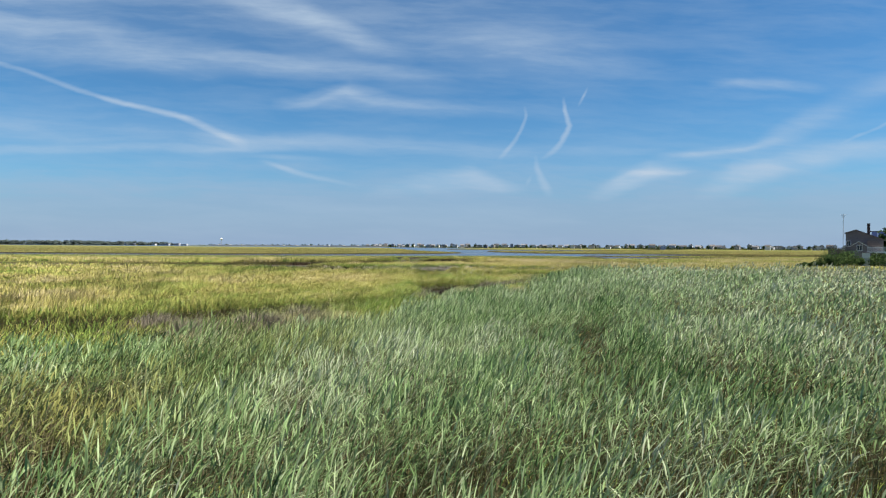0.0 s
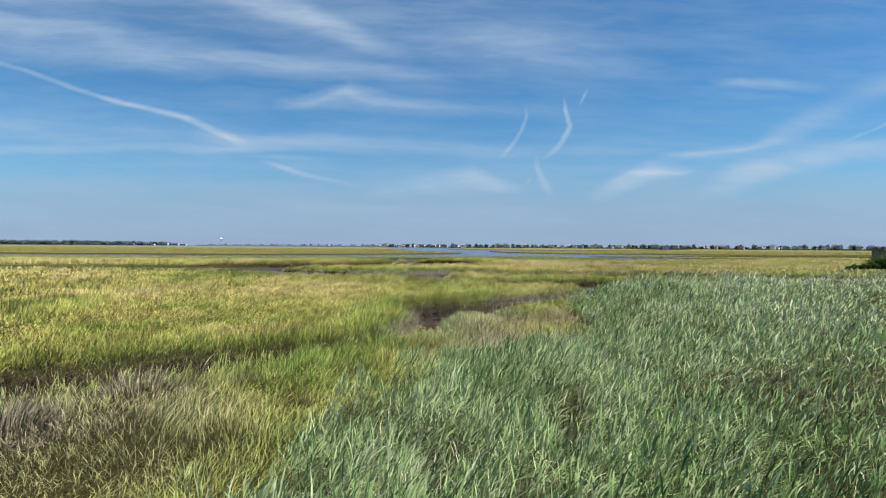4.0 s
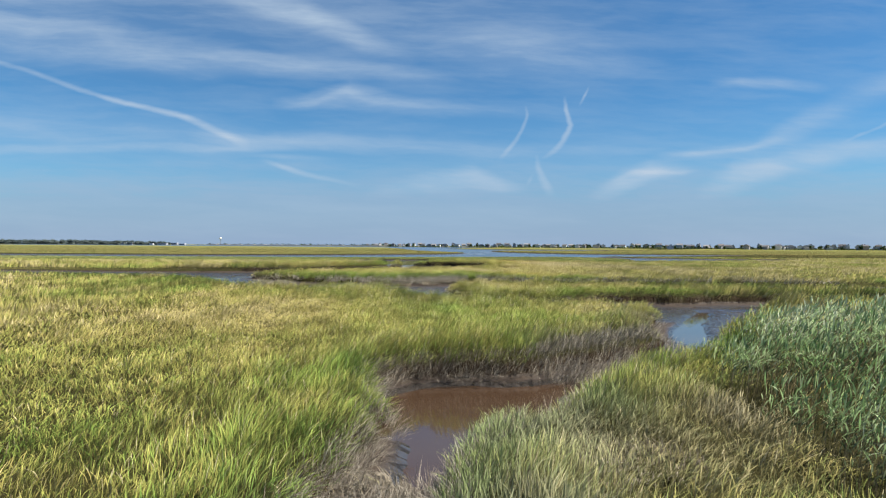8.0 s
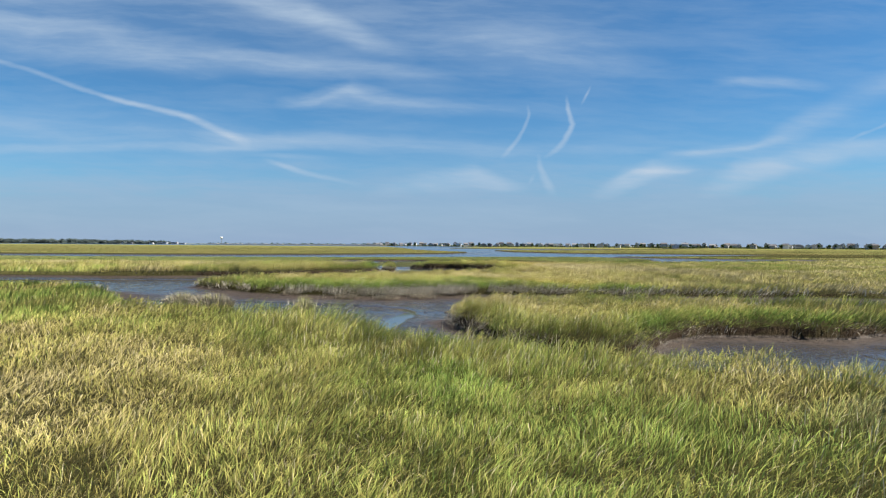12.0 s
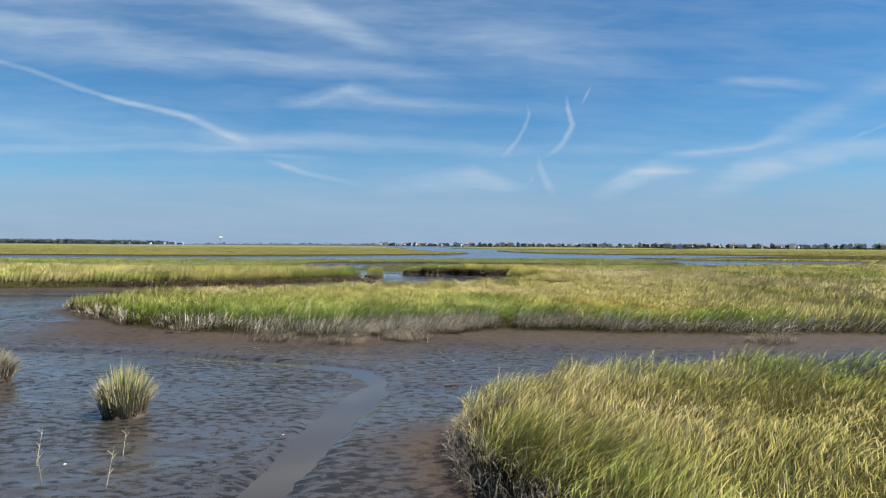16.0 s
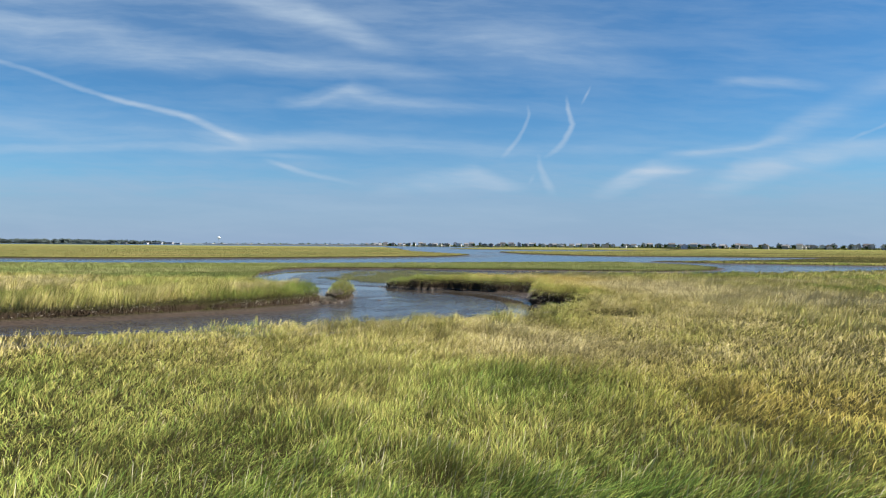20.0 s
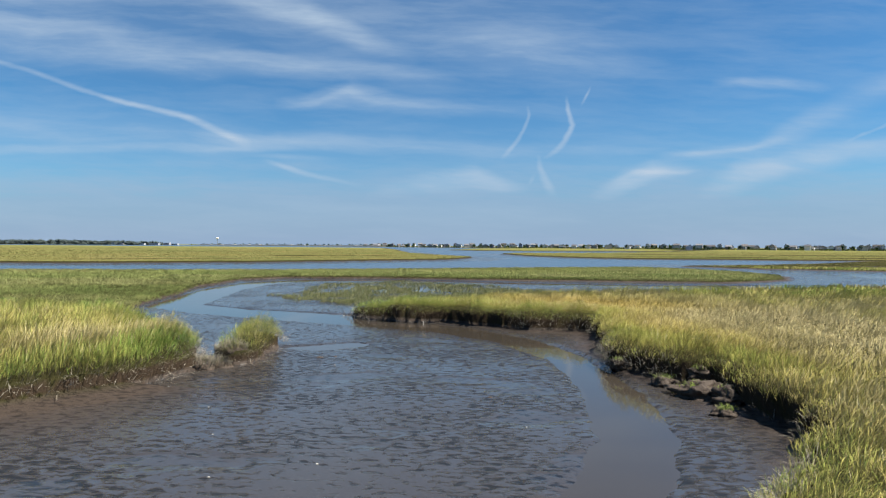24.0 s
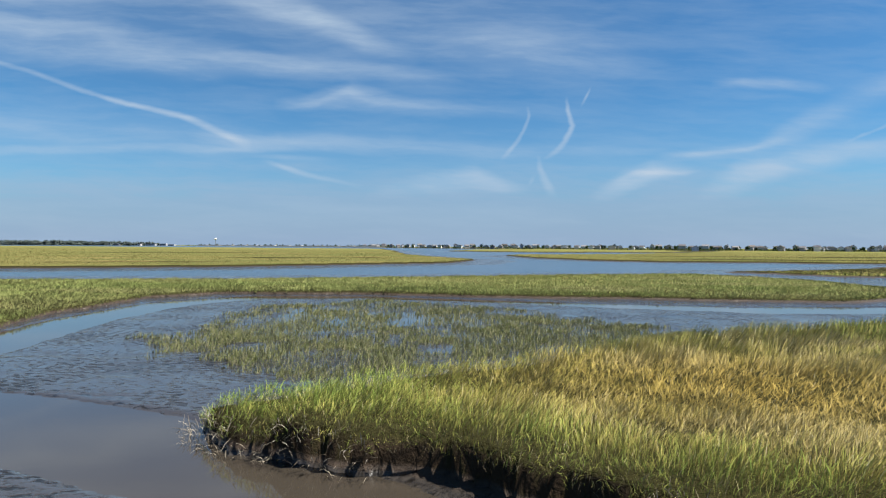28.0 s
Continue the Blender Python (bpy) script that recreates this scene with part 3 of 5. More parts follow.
def blades(name, x, y, z, tall, wide, lean_x, lean_y, root, tip, mat, form=BENT, late=None):
    """Many tapering blades in one mesh. root and tip are colours per blade."""
    n = len(x)
    points, quads, tris = form
    m = len(points)
    yaw = rng.random(n) * math.pi
    cx, cy = np.cos(yaw) * wide / 2, np.sin(yaw) * wide / 2
    v = np.empty((n, m, 3), np.float32)
    col = np.ones((n, m, 4), np.float32)
    droop = 0.18 * np.hypot(lean_x, lean_y)
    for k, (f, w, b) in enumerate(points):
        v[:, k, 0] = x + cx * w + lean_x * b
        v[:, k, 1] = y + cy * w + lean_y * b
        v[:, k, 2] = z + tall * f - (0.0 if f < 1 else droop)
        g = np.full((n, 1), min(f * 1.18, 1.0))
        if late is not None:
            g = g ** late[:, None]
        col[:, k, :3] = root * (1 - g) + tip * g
    base = np.arange(n, dtype=np.int32)[:, None] * m
    me = mesh_from(name, v.reshape(-1, 3), np.concatenate([base + np.array([q]) for q in quads]) if quads else None,
                   np.concatenate([base + np.array([q]) for q in tris]), mat)
    a = me.attributes.new("tint", 'FLOAT_COLOR', 'POINT')
    a.data.foreach_set("color", col.ravel())
    return new(name, me)


def pick(w, *colours):
    """Blend along a row of colours by w from 0 to 1."""
    c = np.array(colours)
    u = np.clip(w, 0, 0.9999) * (len(c) - 1)
    i = u.astype(int)
    f = (u - i)[:, None]
    return c[i] * (1 - f) + c[i + 1] * f


# drifts of the meadow: x, y, radius, ripeness (0 green, 1 straw)
SOUTH_DRIFTS = [(-8, 62, 9, 0.55), (-9, 68, 6, 0.75), (3, 63, 6, 0.3), (-14, 52, 8, 0.3), (0, 66, 7, 0.45), (-5, 33, 6, 0.4), (-18, 36, 9, 0.5), (6, 86, 4, 0.4),
    (6, 91, 6, 0.82), (4, 86, 4, 0.6), (11, 86, 3, 0.42), (18, 90, 6, 0.62), (-8, 84, 6, 0.62), (17, 86.5, 4, 0.05)]
NORTH_DRIFTS = [(0, 117, 9, 0.36), (-2, 126, 8, 0.52), (8, 126, 5, 0.66), (-10, 122, 8, 0.4), (12, 133, 8, 0.58), (20, 127, 9, 0.66), (5, 120, 4, 0.3),
    (22, 160, 10, 0.92), (18, 148, 8, 0.66), (9, 140, 5, 0.56), (12, 158, 4, 0.35), (10, 176, 5, 0.72), (2, 178, 4, 0.6), (-3, 178, 4.5, 0.12), (16, 186, 8, 0.7),
    (9, 168, 3, 0.3)]
BANK_DRIFTS = [(16, 158, 7, 0.7), (32, 150, 10, 0.9), (22, 172, 8, 0.85), (-18, 152, 6, 0.66), (-13, 155, 3, 0.2), (-12.2, 156, 2.2, 0.15), (-16, 150.8, 2.6, 0.2), (-15.6, 158, 3.4, 0.85), (10.2, 158.5, 1.8, 0.25), (12.4, 152.6, 2.0, 0.3), (-24, 150, 8, 0.75),
    (30, 185, 14, 0.68), (40, 130, 20, 0.75), (-15, 112, 5, 0.45), (-6, 121.5, 3, 0.36), (3, 121.5, 3.5, 0.18), (-5, 113, 4, 0.3), (4, 128, 4, 0.85)]


def ripeness(x, y):
    w = 0.55 * fractal(x, y, 14, 101) + 0.45 * fractal(x, y, 3.5, 111)
    w = (w - 0.5) * 1.6 + 0.53 + 0.03 * (y > 116) + 0.08 * np.clip((np.abs(x) - 10) / 15, 0, 1) + 0.55 * (fractal(x, y, 1.3, 115) - 0.5)
    for dx, dy, r, v in SOUTH_DRIFTS + NORTH_DRIFTS + BANK_DRIFTS:
        k = 0.85 * np.exp(-((x - dx) ** 2 + (y - dy) ** 2) / (r * r))
        w = w * (1 - k) + (v + (w - 0.46) * 0.5) * k
    return w


def grass_tints(x, y, e):
    """Colour of the meadow: green, yellow-green, gold and straw in drifts."""
    w = ripeness(x, y) + 0.06 - 0.22 * np.exp(-np.clip(e - 0.4, 0, 50) / 1.3) + rng.normal(0, 0.14, len(x))
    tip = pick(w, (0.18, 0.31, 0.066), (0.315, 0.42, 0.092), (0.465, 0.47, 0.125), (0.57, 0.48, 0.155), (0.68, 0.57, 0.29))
    # dark roots: the shade in the gaps between blades is put into the colour
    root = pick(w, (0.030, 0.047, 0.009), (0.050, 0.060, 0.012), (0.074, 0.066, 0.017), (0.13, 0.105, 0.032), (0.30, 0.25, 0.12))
    rust = 0.36 * np.exp(-((x - 12) / 4) ** 2 - ((y - 163) / 12) ** 2) + 0.85 * np.exp(-((x - 12) / 9) ** 2 - ((y - 181) / 6) ** 2) + 0.5 * np.exp(-((x - 10) ** 2 + (y - 118) ** 2) / 20)
    tip = tip * (1 - rust[:, None]) + np.array([0.64, 0.46, 0.105]) * rust[:, None]
    root = root * (1 - rust[:, None]) + np.array([0.20, 0.13, 0.03]) * rust[:, None]
    thick = (0.06 + 0.34 * np.clip((nearness(x, y) - 10) / 15, 0, 1))[:, None]
    root = root + (tip - root) * thick
    dead = np.zeros(len(x))
    for dx, dy, r in ((-8.5, 25.5, 3.0), (2.6, 39.6, 2.8), (1.4, 36.6, 2.0), (3.2, 46.5, 3.2), (6.9, 48.3, 2.4), (5.0, 37.4, 2.0), (1.0, 42.0, 2.4), (-7.0, 28.4, 3.6), (5.2, 58.2, 1.6), (7.2, 60.2, 1.8), (9.2, 62.6, 1.6), (10.0, 66.5, 1.8)):
        dead = np.maximum(dead, 0.8 * np.exp(-((x - dx) ** 2 + (y - dy) ** 2) / (r * r)) * (0.5 + fractal(x, y, 1.2, 129)))
    dead = np.clip(dead, 0, 0.9)[:, None]
    tip, root = tip * (1 - dead) + np.array([0.36, 0.33, 0.235]) * dead, root * (1 - dead) + np.array([0.09, 0.075, 0.048]) * dead
    calm = np.clip(nearness(x, y) / 40, 0, 1)[:, None]
    straw = (rng.random((len(x), 1)) < 0.07 * (1 - 0.8 * calm)) & (w[:, None] > 0.2)
    tip = np.where(straw, np.array([0.64, 0.56, 0.34]), tip)
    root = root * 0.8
    # random tone per blade, times clump-wide light and shade painted into the tint
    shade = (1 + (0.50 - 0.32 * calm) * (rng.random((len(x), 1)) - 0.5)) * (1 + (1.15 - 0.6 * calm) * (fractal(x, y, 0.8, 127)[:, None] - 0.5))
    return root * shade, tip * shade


DENSE = 165.0


def fine_sward(x, y):
    """Where salt hay with thinner leaves grows: behind the last bends of the creek."""
    return (y > 138) & (y < 200) & ((x > 6) | (x < -7) | (y > 160))


def build_marsh_grass():
    zones = [(-46, 46, 4, 240, 1.0), ]
    wide_zones = [(-240, 240, 0, 340, 5.0), (-700, 700, 340, 900, 12.0)]
    made = []
    for x0, x1, y0, y1, cell in zones + wide_zones:
        def want(x, y, cell=cell):
            e = sample(edge, x, y)
            d = DENSE * (9.5 / nearness(x, y)) ** 1.85
            d = d * np.where(nearness(x, y) < 12, 2.15, np.where(nearness(x, y) < 40, 2.7, 2.1))
            d = np.where(sample(plateau, x, y) < 0.48, d * 2.4, d)
            if cell > 1:
                d = np.where((np.abs(x) < 46) & (y < 240), 0, d)
            d = np.where((e < 1.6) & (e > -1), d * 1.7, d)
            d = np.where(fine_sward(x, y), d * 1.45, d)
            r = signed(x, y, REEDS)
            d = np.where((r > 0.3) | (along(x, y, STEM_BELT) > 0), d * 0.12, d)
            return np.where(e > -cell, d, 0)
        made.append(scatter(x0, x1, y0, y1, cell, want))
    x, y = np.concatenate([m[0] for m in made]), np.concatenate([m[1] for m in made])
    e = sample(edge, x, y)
    keep = (e > 0.10 + 0.08 * sample(cut, x, y) + 0.06 * ((x < -8) & (y > 138) & (y < 166))) & ((y < 240) | (sample(height, x, y) > 0.62 * sample(plateau, x, y)))
    x, y, e = x[keep], y[keep], e[keep]
    near = nearness(x, y)
    z = sample(height, x, y) - 0.03
    low = sample(plateau, x, y) < 0.48
    rim = np.exp(-np.clip(e - 0.3, 0, 50) / 2.0)
    n = len(x)
    corner = np.exp(-((x + 7) / 5) ** 2 - ((y - 81) / 5) ** 2) + np.exp(-((x - 24) / 6) ** 2 - ((y - 75) / 4) ** 2)
    tall = np.where(low, 0.30, np.where(y > 290, 0.30, 0.62 + 0.46 * rim + 0.3 * corner + 0.06 * (y > 138) * (y < 185) + 0.44 * (x < -7) * (y > 138) * (y < 172)))
    tall = tall * (0.26 + 0.80 * fractal(x, y, 2.2, 121) + 0.70 * fractal(x, y, 0.75, 123, 2)) * (0.78 + 0.30 * rng.random(n))
    tall = tall * np.where(low, 1, 1 - 0.4 * np.clip((near - 30) / 40, 0, 1))
    tall = tall * np.where(low, 1, 0.62 + 0.38 * ease((e - 0.1) / 0.9))
    rooted = (near > 30) | low
    up = np.where(rooted, 0, 0.62 * rng.random(n))
    reach = np.where(rooted, 1.0, up + 0.48)
    z = z + tall * up
    tall = np.where(rooted, tall, tall * np.where(near < 12, 0.46, 0.38))
    wide = np.where(near < 12, 0.0125, np.where(near < 18, 0.0115, 0.0150) * np.clip(near / 9.5, 1, 40) ** 0.92) * (1 + 0.8 * np.clip((near - 50) / 50, 0, 1)) * np.where(low, 0.5, 1) * np.where(fine_sward(x, y), 0.66, 1)
    tall = tall * (1 - 0.5 * np.exp(-((x + 7) / 5) ** 2 - ((y - 22.5) / 4) ** 2)) * (1 - 0.4 * np.exp(-((x - 2.4) / 3) ** 2 - ((y - 46.5) / 3) ** 2))
    # wind from the west, eddies and tousled clumps
    swirl = fractal(x, y, 2.0, 131) * 9 + fractal(x, y, 0.6, 136) * 4
    bend = tall * (0.20 + 0.40 * fractal(x, y, 1.4, 138)) * (1 - 0.5 * rim)
    blown = tall * (0.12 + 0.26 * fractal(x, y, 4.5, 141) + (0.42 * (y > 99) * (y < 116) + 0.25 * (y > 74) * (y <= 99)) * rim * (0.2 + 1.6 * fractal(x, y, 0.8, 145)))
    lean = blown + bend * np.cos(swirl) * 0.7 + rng.normal(0, 0.11, n)
    side = bend * np.sin(swirl) * 0.7 - 0.3 * blown + rng.normal(0, 0.11, n)
    # the fringe hangs out over the bank
    hang = np.exp(-np.clip(e - 0.1, 0, 50) / 0.35) * (0.04 + 0.20 * rng.random(n)) * (~low)
    lean, side = lean + sample(out_x, x, y) * hang, side + sample(out_y, x, y) * hang
    tall = tall * (1 - 0.45 * np.clip(hang, 0, 0.8))
    over = 0.42 * sample(cut, x, y) * np.clip(1 - (e - 0.12) / 1.0, 0, 1) * ((np.abs(x) < 34) & (y > 4) & (y < 236)) + 0.14 * np.clip(hang / 0.25, 0, 1)
    x, y = x + sample(out_x, x, y) * over, y + sample(out_y, x, y) * over
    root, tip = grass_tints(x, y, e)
    # leaves low in the sward are darker: shade under the canopy painted into the tint
    canopy_light = np.clip(reach, 0, 1)[:, None] ** 1.5
    root, tip = root + (tip - root) * (up ** 2)[:, None] * 0.8, root + (tip - root) * canopy_light
    # pale seed heads stand above the leaves along the edges
    seed = (rng.random(n) < 0.015) & (near < 14) & (e < 4) & (e > 0.4) & ~low & (y > 60) & (y < 130)
    tall = np.where(seed, tall * 1.35 + 0.08, tall)
    lean, side = np.where(seed, lean * 0.4, lean), np.where(seed, side * 0.4, side)
    tip = np.where(seed[:, None], np.array([0.80, 0.72, 0.50]), tip)
    dull = np.clip((y - 290) / 20, 0, 1)[:, None]
    tip = tip * (1 - dull) + dull * (tip * 0.12 + pick(fractal(x * 0.22, y, 22, 401) * 1.8 - 0.4, (0.085, 0.102, 0.038), (0.135, 0.128, 0.046), (0.175, 0.132, 0.050)))
    tip = tip * (1 - 0.12 * np.clip((near - 25) / 15, 0, 1)[:, None])
    olive = pick(1.5 * fractal(x * 0.35, y, 7, 411) - 0.25 + 0.25 * (rng.random(n) - 0.5), (0.17, 0.215, 0.065), (0.25, 0.28, 0.095), (0.32, 0.31, 0.13))
    tip = np.where(low[:, None], olive, tip)
    root = np.where(low[:, None], olive * 0.6, root)
    away = np.clip((near - 45) / 40, 0, 1)[:, None]
    # far rims are tinted darker to stand in for the shaded bank below
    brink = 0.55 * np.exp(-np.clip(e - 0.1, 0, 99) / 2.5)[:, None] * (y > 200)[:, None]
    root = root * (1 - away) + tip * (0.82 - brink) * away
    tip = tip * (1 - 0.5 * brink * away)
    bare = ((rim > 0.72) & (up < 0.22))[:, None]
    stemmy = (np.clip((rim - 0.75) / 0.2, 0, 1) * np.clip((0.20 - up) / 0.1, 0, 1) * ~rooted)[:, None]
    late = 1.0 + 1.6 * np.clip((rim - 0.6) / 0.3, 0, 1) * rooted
    # grey dead stem bases, with the dark under the overhang painted in
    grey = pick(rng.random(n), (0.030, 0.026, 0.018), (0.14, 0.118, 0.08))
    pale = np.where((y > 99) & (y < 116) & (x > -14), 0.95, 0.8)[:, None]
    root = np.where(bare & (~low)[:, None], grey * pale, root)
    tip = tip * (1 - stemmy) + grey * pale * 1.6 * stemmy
    groups = (("marsh_grass", "green and golden cordgrass on the near salt marsh, leaning in the wind", (y < 104) & (near < 16), LEAF),
              ("marsh_grass", "yellow-green and straw cordgrass on the middle marsh beside the mud creek", (y >= 104) & (near < 18), LEAF),
              ("marsh_grass", "green and golden cordgrass away from the creek on the near marsh", (y < 104) & (near >= 16), SPIKE),
              ("marsh_grass", "olive and straw cordgrass meadow on the middle marsh", (y >= 104) & (y < 240) & (near >= 18), SPIKE),
              ("far_marsh_grass", "distant olive and ochre cordgrass flats beyond the river", (y >= 240) & (near >= 18), SPIKE))
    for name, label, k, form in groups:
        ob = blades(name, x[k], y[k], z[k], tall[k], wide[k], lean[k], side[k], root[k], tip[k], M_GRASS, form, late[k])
        tagged(ob, label, "grass", kind="stuff")


STEM_BELT = [(3.6, 57.2, 1.8), (5.4, 58.6, 2.8), (7.4, 60.4, 3.4), (9.4, 62.8, 2.8), (10.0, 65.5, 1.2)]


def build_stalks():
    """Grey dead stems along the foot of the banks."""
    def want(x, y):
        e = sample(edge, x, y)
        d = np.where((y > 100) & (y < 116), 560, np.where(y < 60, 430, 280)) * (9.5 / nearness(x, y)) ** 1.85
        return np.where(((e > np.where(y < 47, -3.2, -2.2)) & (e < 1.4)) | (along(x, y, STEM_BELT) > -0.3), d * np.where((y < 47) & (np.abs(x) > 15), 0.2, 1), 0)
    x, y = scatter(-46, 46, 18, 240, 0.5, want)
    e = sample(edge, x, y)
    p = fractal(x, y, 3.0, 301)
    c = sample(cut, x, y)
    belt = along(x, y, STEM_BELT) + (p - 0.5) * 0.8 > 0
    keep = belt | (e > np.where(y < 46, -3.2 * p, -np.where((y > 100) & (y < 112) & (x < 2), 4.6, 1.6) * (p - 0.3) * (1 - c) - 0.12)) & (e < 0.45) & (p > 0.22 + 0.20 * c) & (sample(plateau, x, y) > 0.5)
    x, y = x[keep], y[keep]
    n = len(x)
    z = sample(height, x, y) - 0.03
    ox, oy = sample(out_x, x, y), sample(out_y, x, y)
    c = sample(cut, x, y)
    x, y = x + ox * 0.34 * c, y + oy * 0.34 * c
    arch = rng.random(n) * np.where(along(x, y, STEM_BELT) > 0, 0.4, 1.0)
    tall = (0.22 + 0.5 * rng.random(n)) * (1 - 0.55 * arch) * (1 - 0.6 * c * rng.random(n)) * np.where((y > 100) & (y < 116), 1.4, 1)
    away = (0.04 + np.where(y < 98, 0.20, 0.42) * arch) * (1 + 0.3 * c)
    tint = pick(rng.random(n), (0.09, 0.075, 0.058), (0.28, 0.245, 0.19), (0.52, 0.47, 0.38))
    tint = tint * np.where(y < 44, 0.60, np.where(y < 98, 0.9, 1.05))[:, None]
    bleached = ((y > 99) & (y < 116) & (x > -14))[:, None]
    tint = np.where(bleached, tint * np.array([1.5, 1.52, 1.55]), tint)
    tall = tall + np.where(bleached[:, 0], 0.32 * rng.random(n), np.where((y > 40) & (y < 62), 0.24 * rng.random(n), 0.0))
    wide = 0.015 * np.clip(nearness(x, y) / 9.5, 1, 20) ** 0.9 * (1 - 0.3 * c)
    z = z + 0.16 * rng.random(n)
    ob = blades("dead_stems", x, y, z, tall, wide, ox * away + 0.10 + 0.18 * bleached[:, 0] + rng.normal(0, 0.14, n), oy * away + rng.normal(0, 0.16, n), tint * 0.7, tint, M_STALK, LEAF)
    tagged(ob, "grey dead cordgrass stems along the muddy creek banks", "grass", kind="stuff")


def build_reeds():
    def want(x, y):
        r = signed(x, y, REEDS) + (fractal(x, y, 3, 151) - 0.5) * 3.2
        bare = (np.hypot(x - 6.9, y - 48.3) < 1.5) | (np.hypot((x - 5.0) / 0.6, y - 37.4) < 1.1)
        d = 75 * (9.5 / np.clip(nearness(x, y) - 1.5, 6.5, None)) ** 1.8
        return np.where((r > 0) & (sample(edge, x, y) > 0.3) & ~bare, d, 0)
    x, y = scatter(-46, 90, 0, 78, 1.0, want)
    clump = fractal(x, y, 0.8, 165, 2)
    keep = clump + 0.35 * (fractal(x, y, 2.6, 163) - 0.5) > 0.34
    x, y, clump = x[keep], y[keep], clump[keep]
    n = len(x)
    r = signed(x, y, REEDS)
    stand = (1.15 + 0.55 * np.clip(r / 3.5, 0, 1)) * (0.25 + 0.60 * fractal(x, y, 3.2, 161) + 0.85 * clump)
    ground_z = sample(height, x, y)
    tilt_x, tilt_y = stand * (0.10 + 0.10 * rng.random(n)), stand * rng.normal(0, 0.07, n)
    w = 0.7 * (fractal(x, y, 5, 171) - 0.5) + 0.9 * (fractal(x, y, 0.9, 175) - 0.5) + 0.22 + 0.45 * rng.random(n) + 0.15 * np.clip((nearness(x, y) - 15) / 25, 0, 1) + 0.12 * np.clip((x - 2) / 4, 0, 1)
    brown = np.clip((x - 20) / 25, 0, 1) * np.clip((y - 24) / 30, 0, 1)
    gold = 0.8 * np.exp(-((x + 5.8) ** 2 + (y - 9.8) ** 2) / 3.0) + 0.5 * np.exp(-((x + 3.5) ** 2 + (y - 16) ** 2) / 5.0)
    near = nearness(x, y)
    each = 4
    s = np.repeat(np.arange(n), each)
    m = len(s)
    up = np.clip(np.tile(np.linspace(0.52, 0.97, each), n) + rng.normal(0, 0.05, m), 0.3, 1)
    tall = 0.10 + 0.22 * rng.random(m) + 0.10 * (up > 0.9)
    turn = rng.normal(0.1, 1.6, m)
    reach = (0.07 + 0.20 * rng.random(m)) * (1.2 - 0.5 * (up > 0.9))
    wide = 0.023 * np.clip(near[s] / 9.5, 0.85, 20) ** 0.9
    tip = pick(w[s] + rng.normal(0, 0.14, m), (0.096, 0.172, 0.054), (0.228, 0.345, 0.128), (0.37, 0.49, 0.212), (0.505, 0.58, 0.32), (0.60, 0.63, 0.42))
    tip = tip * (1 - 0.6 * brown[s, None]) + np.array([0.50, 0.42, 0.28]) * 0.6 * brown[s, None]
    tip = tip * (1 - gold[s, None]) + np.array([0.42, 0.37, 0.11]) * gold[s, None]
    # the lower leaves go dark brown-green: shade inside the reed bed, put in as colour
    deep_shade = np.clip((0.80 - up) / 0.30, 0, 1)[:, None]
    tip = tip * (1 - 0.8 * deep_shade) + np.array([0.070, 0.075, 0.042]) * 0.8 * deep_shade
    tip = tip * np.array([0.76, 0.78, 0.80]) * (0.60 + 0.7 * rng.random((m, 1))) * (0.95 + 0.15 * np.clip((near[s] - 12) / 20, 0, 1))[:, None]
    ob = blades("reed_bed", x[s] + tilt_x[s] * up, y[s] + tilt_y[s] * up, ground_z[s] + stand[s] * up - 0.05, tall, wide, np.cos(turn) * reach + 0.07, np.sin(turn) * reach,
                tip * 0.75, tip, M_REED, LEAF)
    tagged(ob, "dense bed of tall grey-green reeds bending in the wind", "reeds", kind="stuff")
    k = rng.random(n) < 0.6
    stem = pick(rng.random(k.sum()), (0.09, 0.09, 0.045), (0.20, 0.17, 0.09), (0.30, 0.24, 0.15))
    ob = blades("reed_stems", x[k], y[k], ground_z[k] - 0.05, stand[k] * 1.03, wide[::each][k] * 0.5, tilt_x[k], tilt_y[k], stem * 0.6, stem, M_REED, SPIKE)
    tagged(ob, "straw-coloured reed stems under the grey-green leaves", "reeds", kind="stuff")


def build_pond_grass():
    """Thin wading tufts in the shallow pool behind the point."""
    def want(x, y):
        p = signed(x, y, POND) + (fractal(x, y, 3.0, 311) - 0.5) * 5
        thick = np.clip(fractal(x, y, 2.6, 321) * 2.6 - 0.70, 0, 1.2)
        return np.where(p > 0.3, 330 * (18 / nearness(x, y)) ** 1.6 * thick, 0)
    x, y = scatter(-24, 26, 180, 232, 1.0, want)
    n = len(x)
    z = np.maximum(sample(height, x, y), -0.02) - 0.02
    tall = 0.14 + 0.26 * rng.random(n)
    tint = pick(rng.random(n), (0.09, 0.105, 0.042), (0.155, 0.172, 0.066), (0.28, 0.26, 0.15))
    wide = 0.022 * np.clip(nearness(x, y) / 18, 1, 10) ** 0.8
    ob = blades("sparse_grass", x, y, z, tall, wide, rng.normal(0.06, 0.10, n), rng.normal(0, 0.10, n), tint * 0.7, tint, M_GRASS, SPIKE)
    tagged(ob, "sparse olive cordgrass standing in a shallow pool", "grass", kind="stuff")


build_marsh_grass()
build_stalks()
build_reeds()
build_pond_grass()

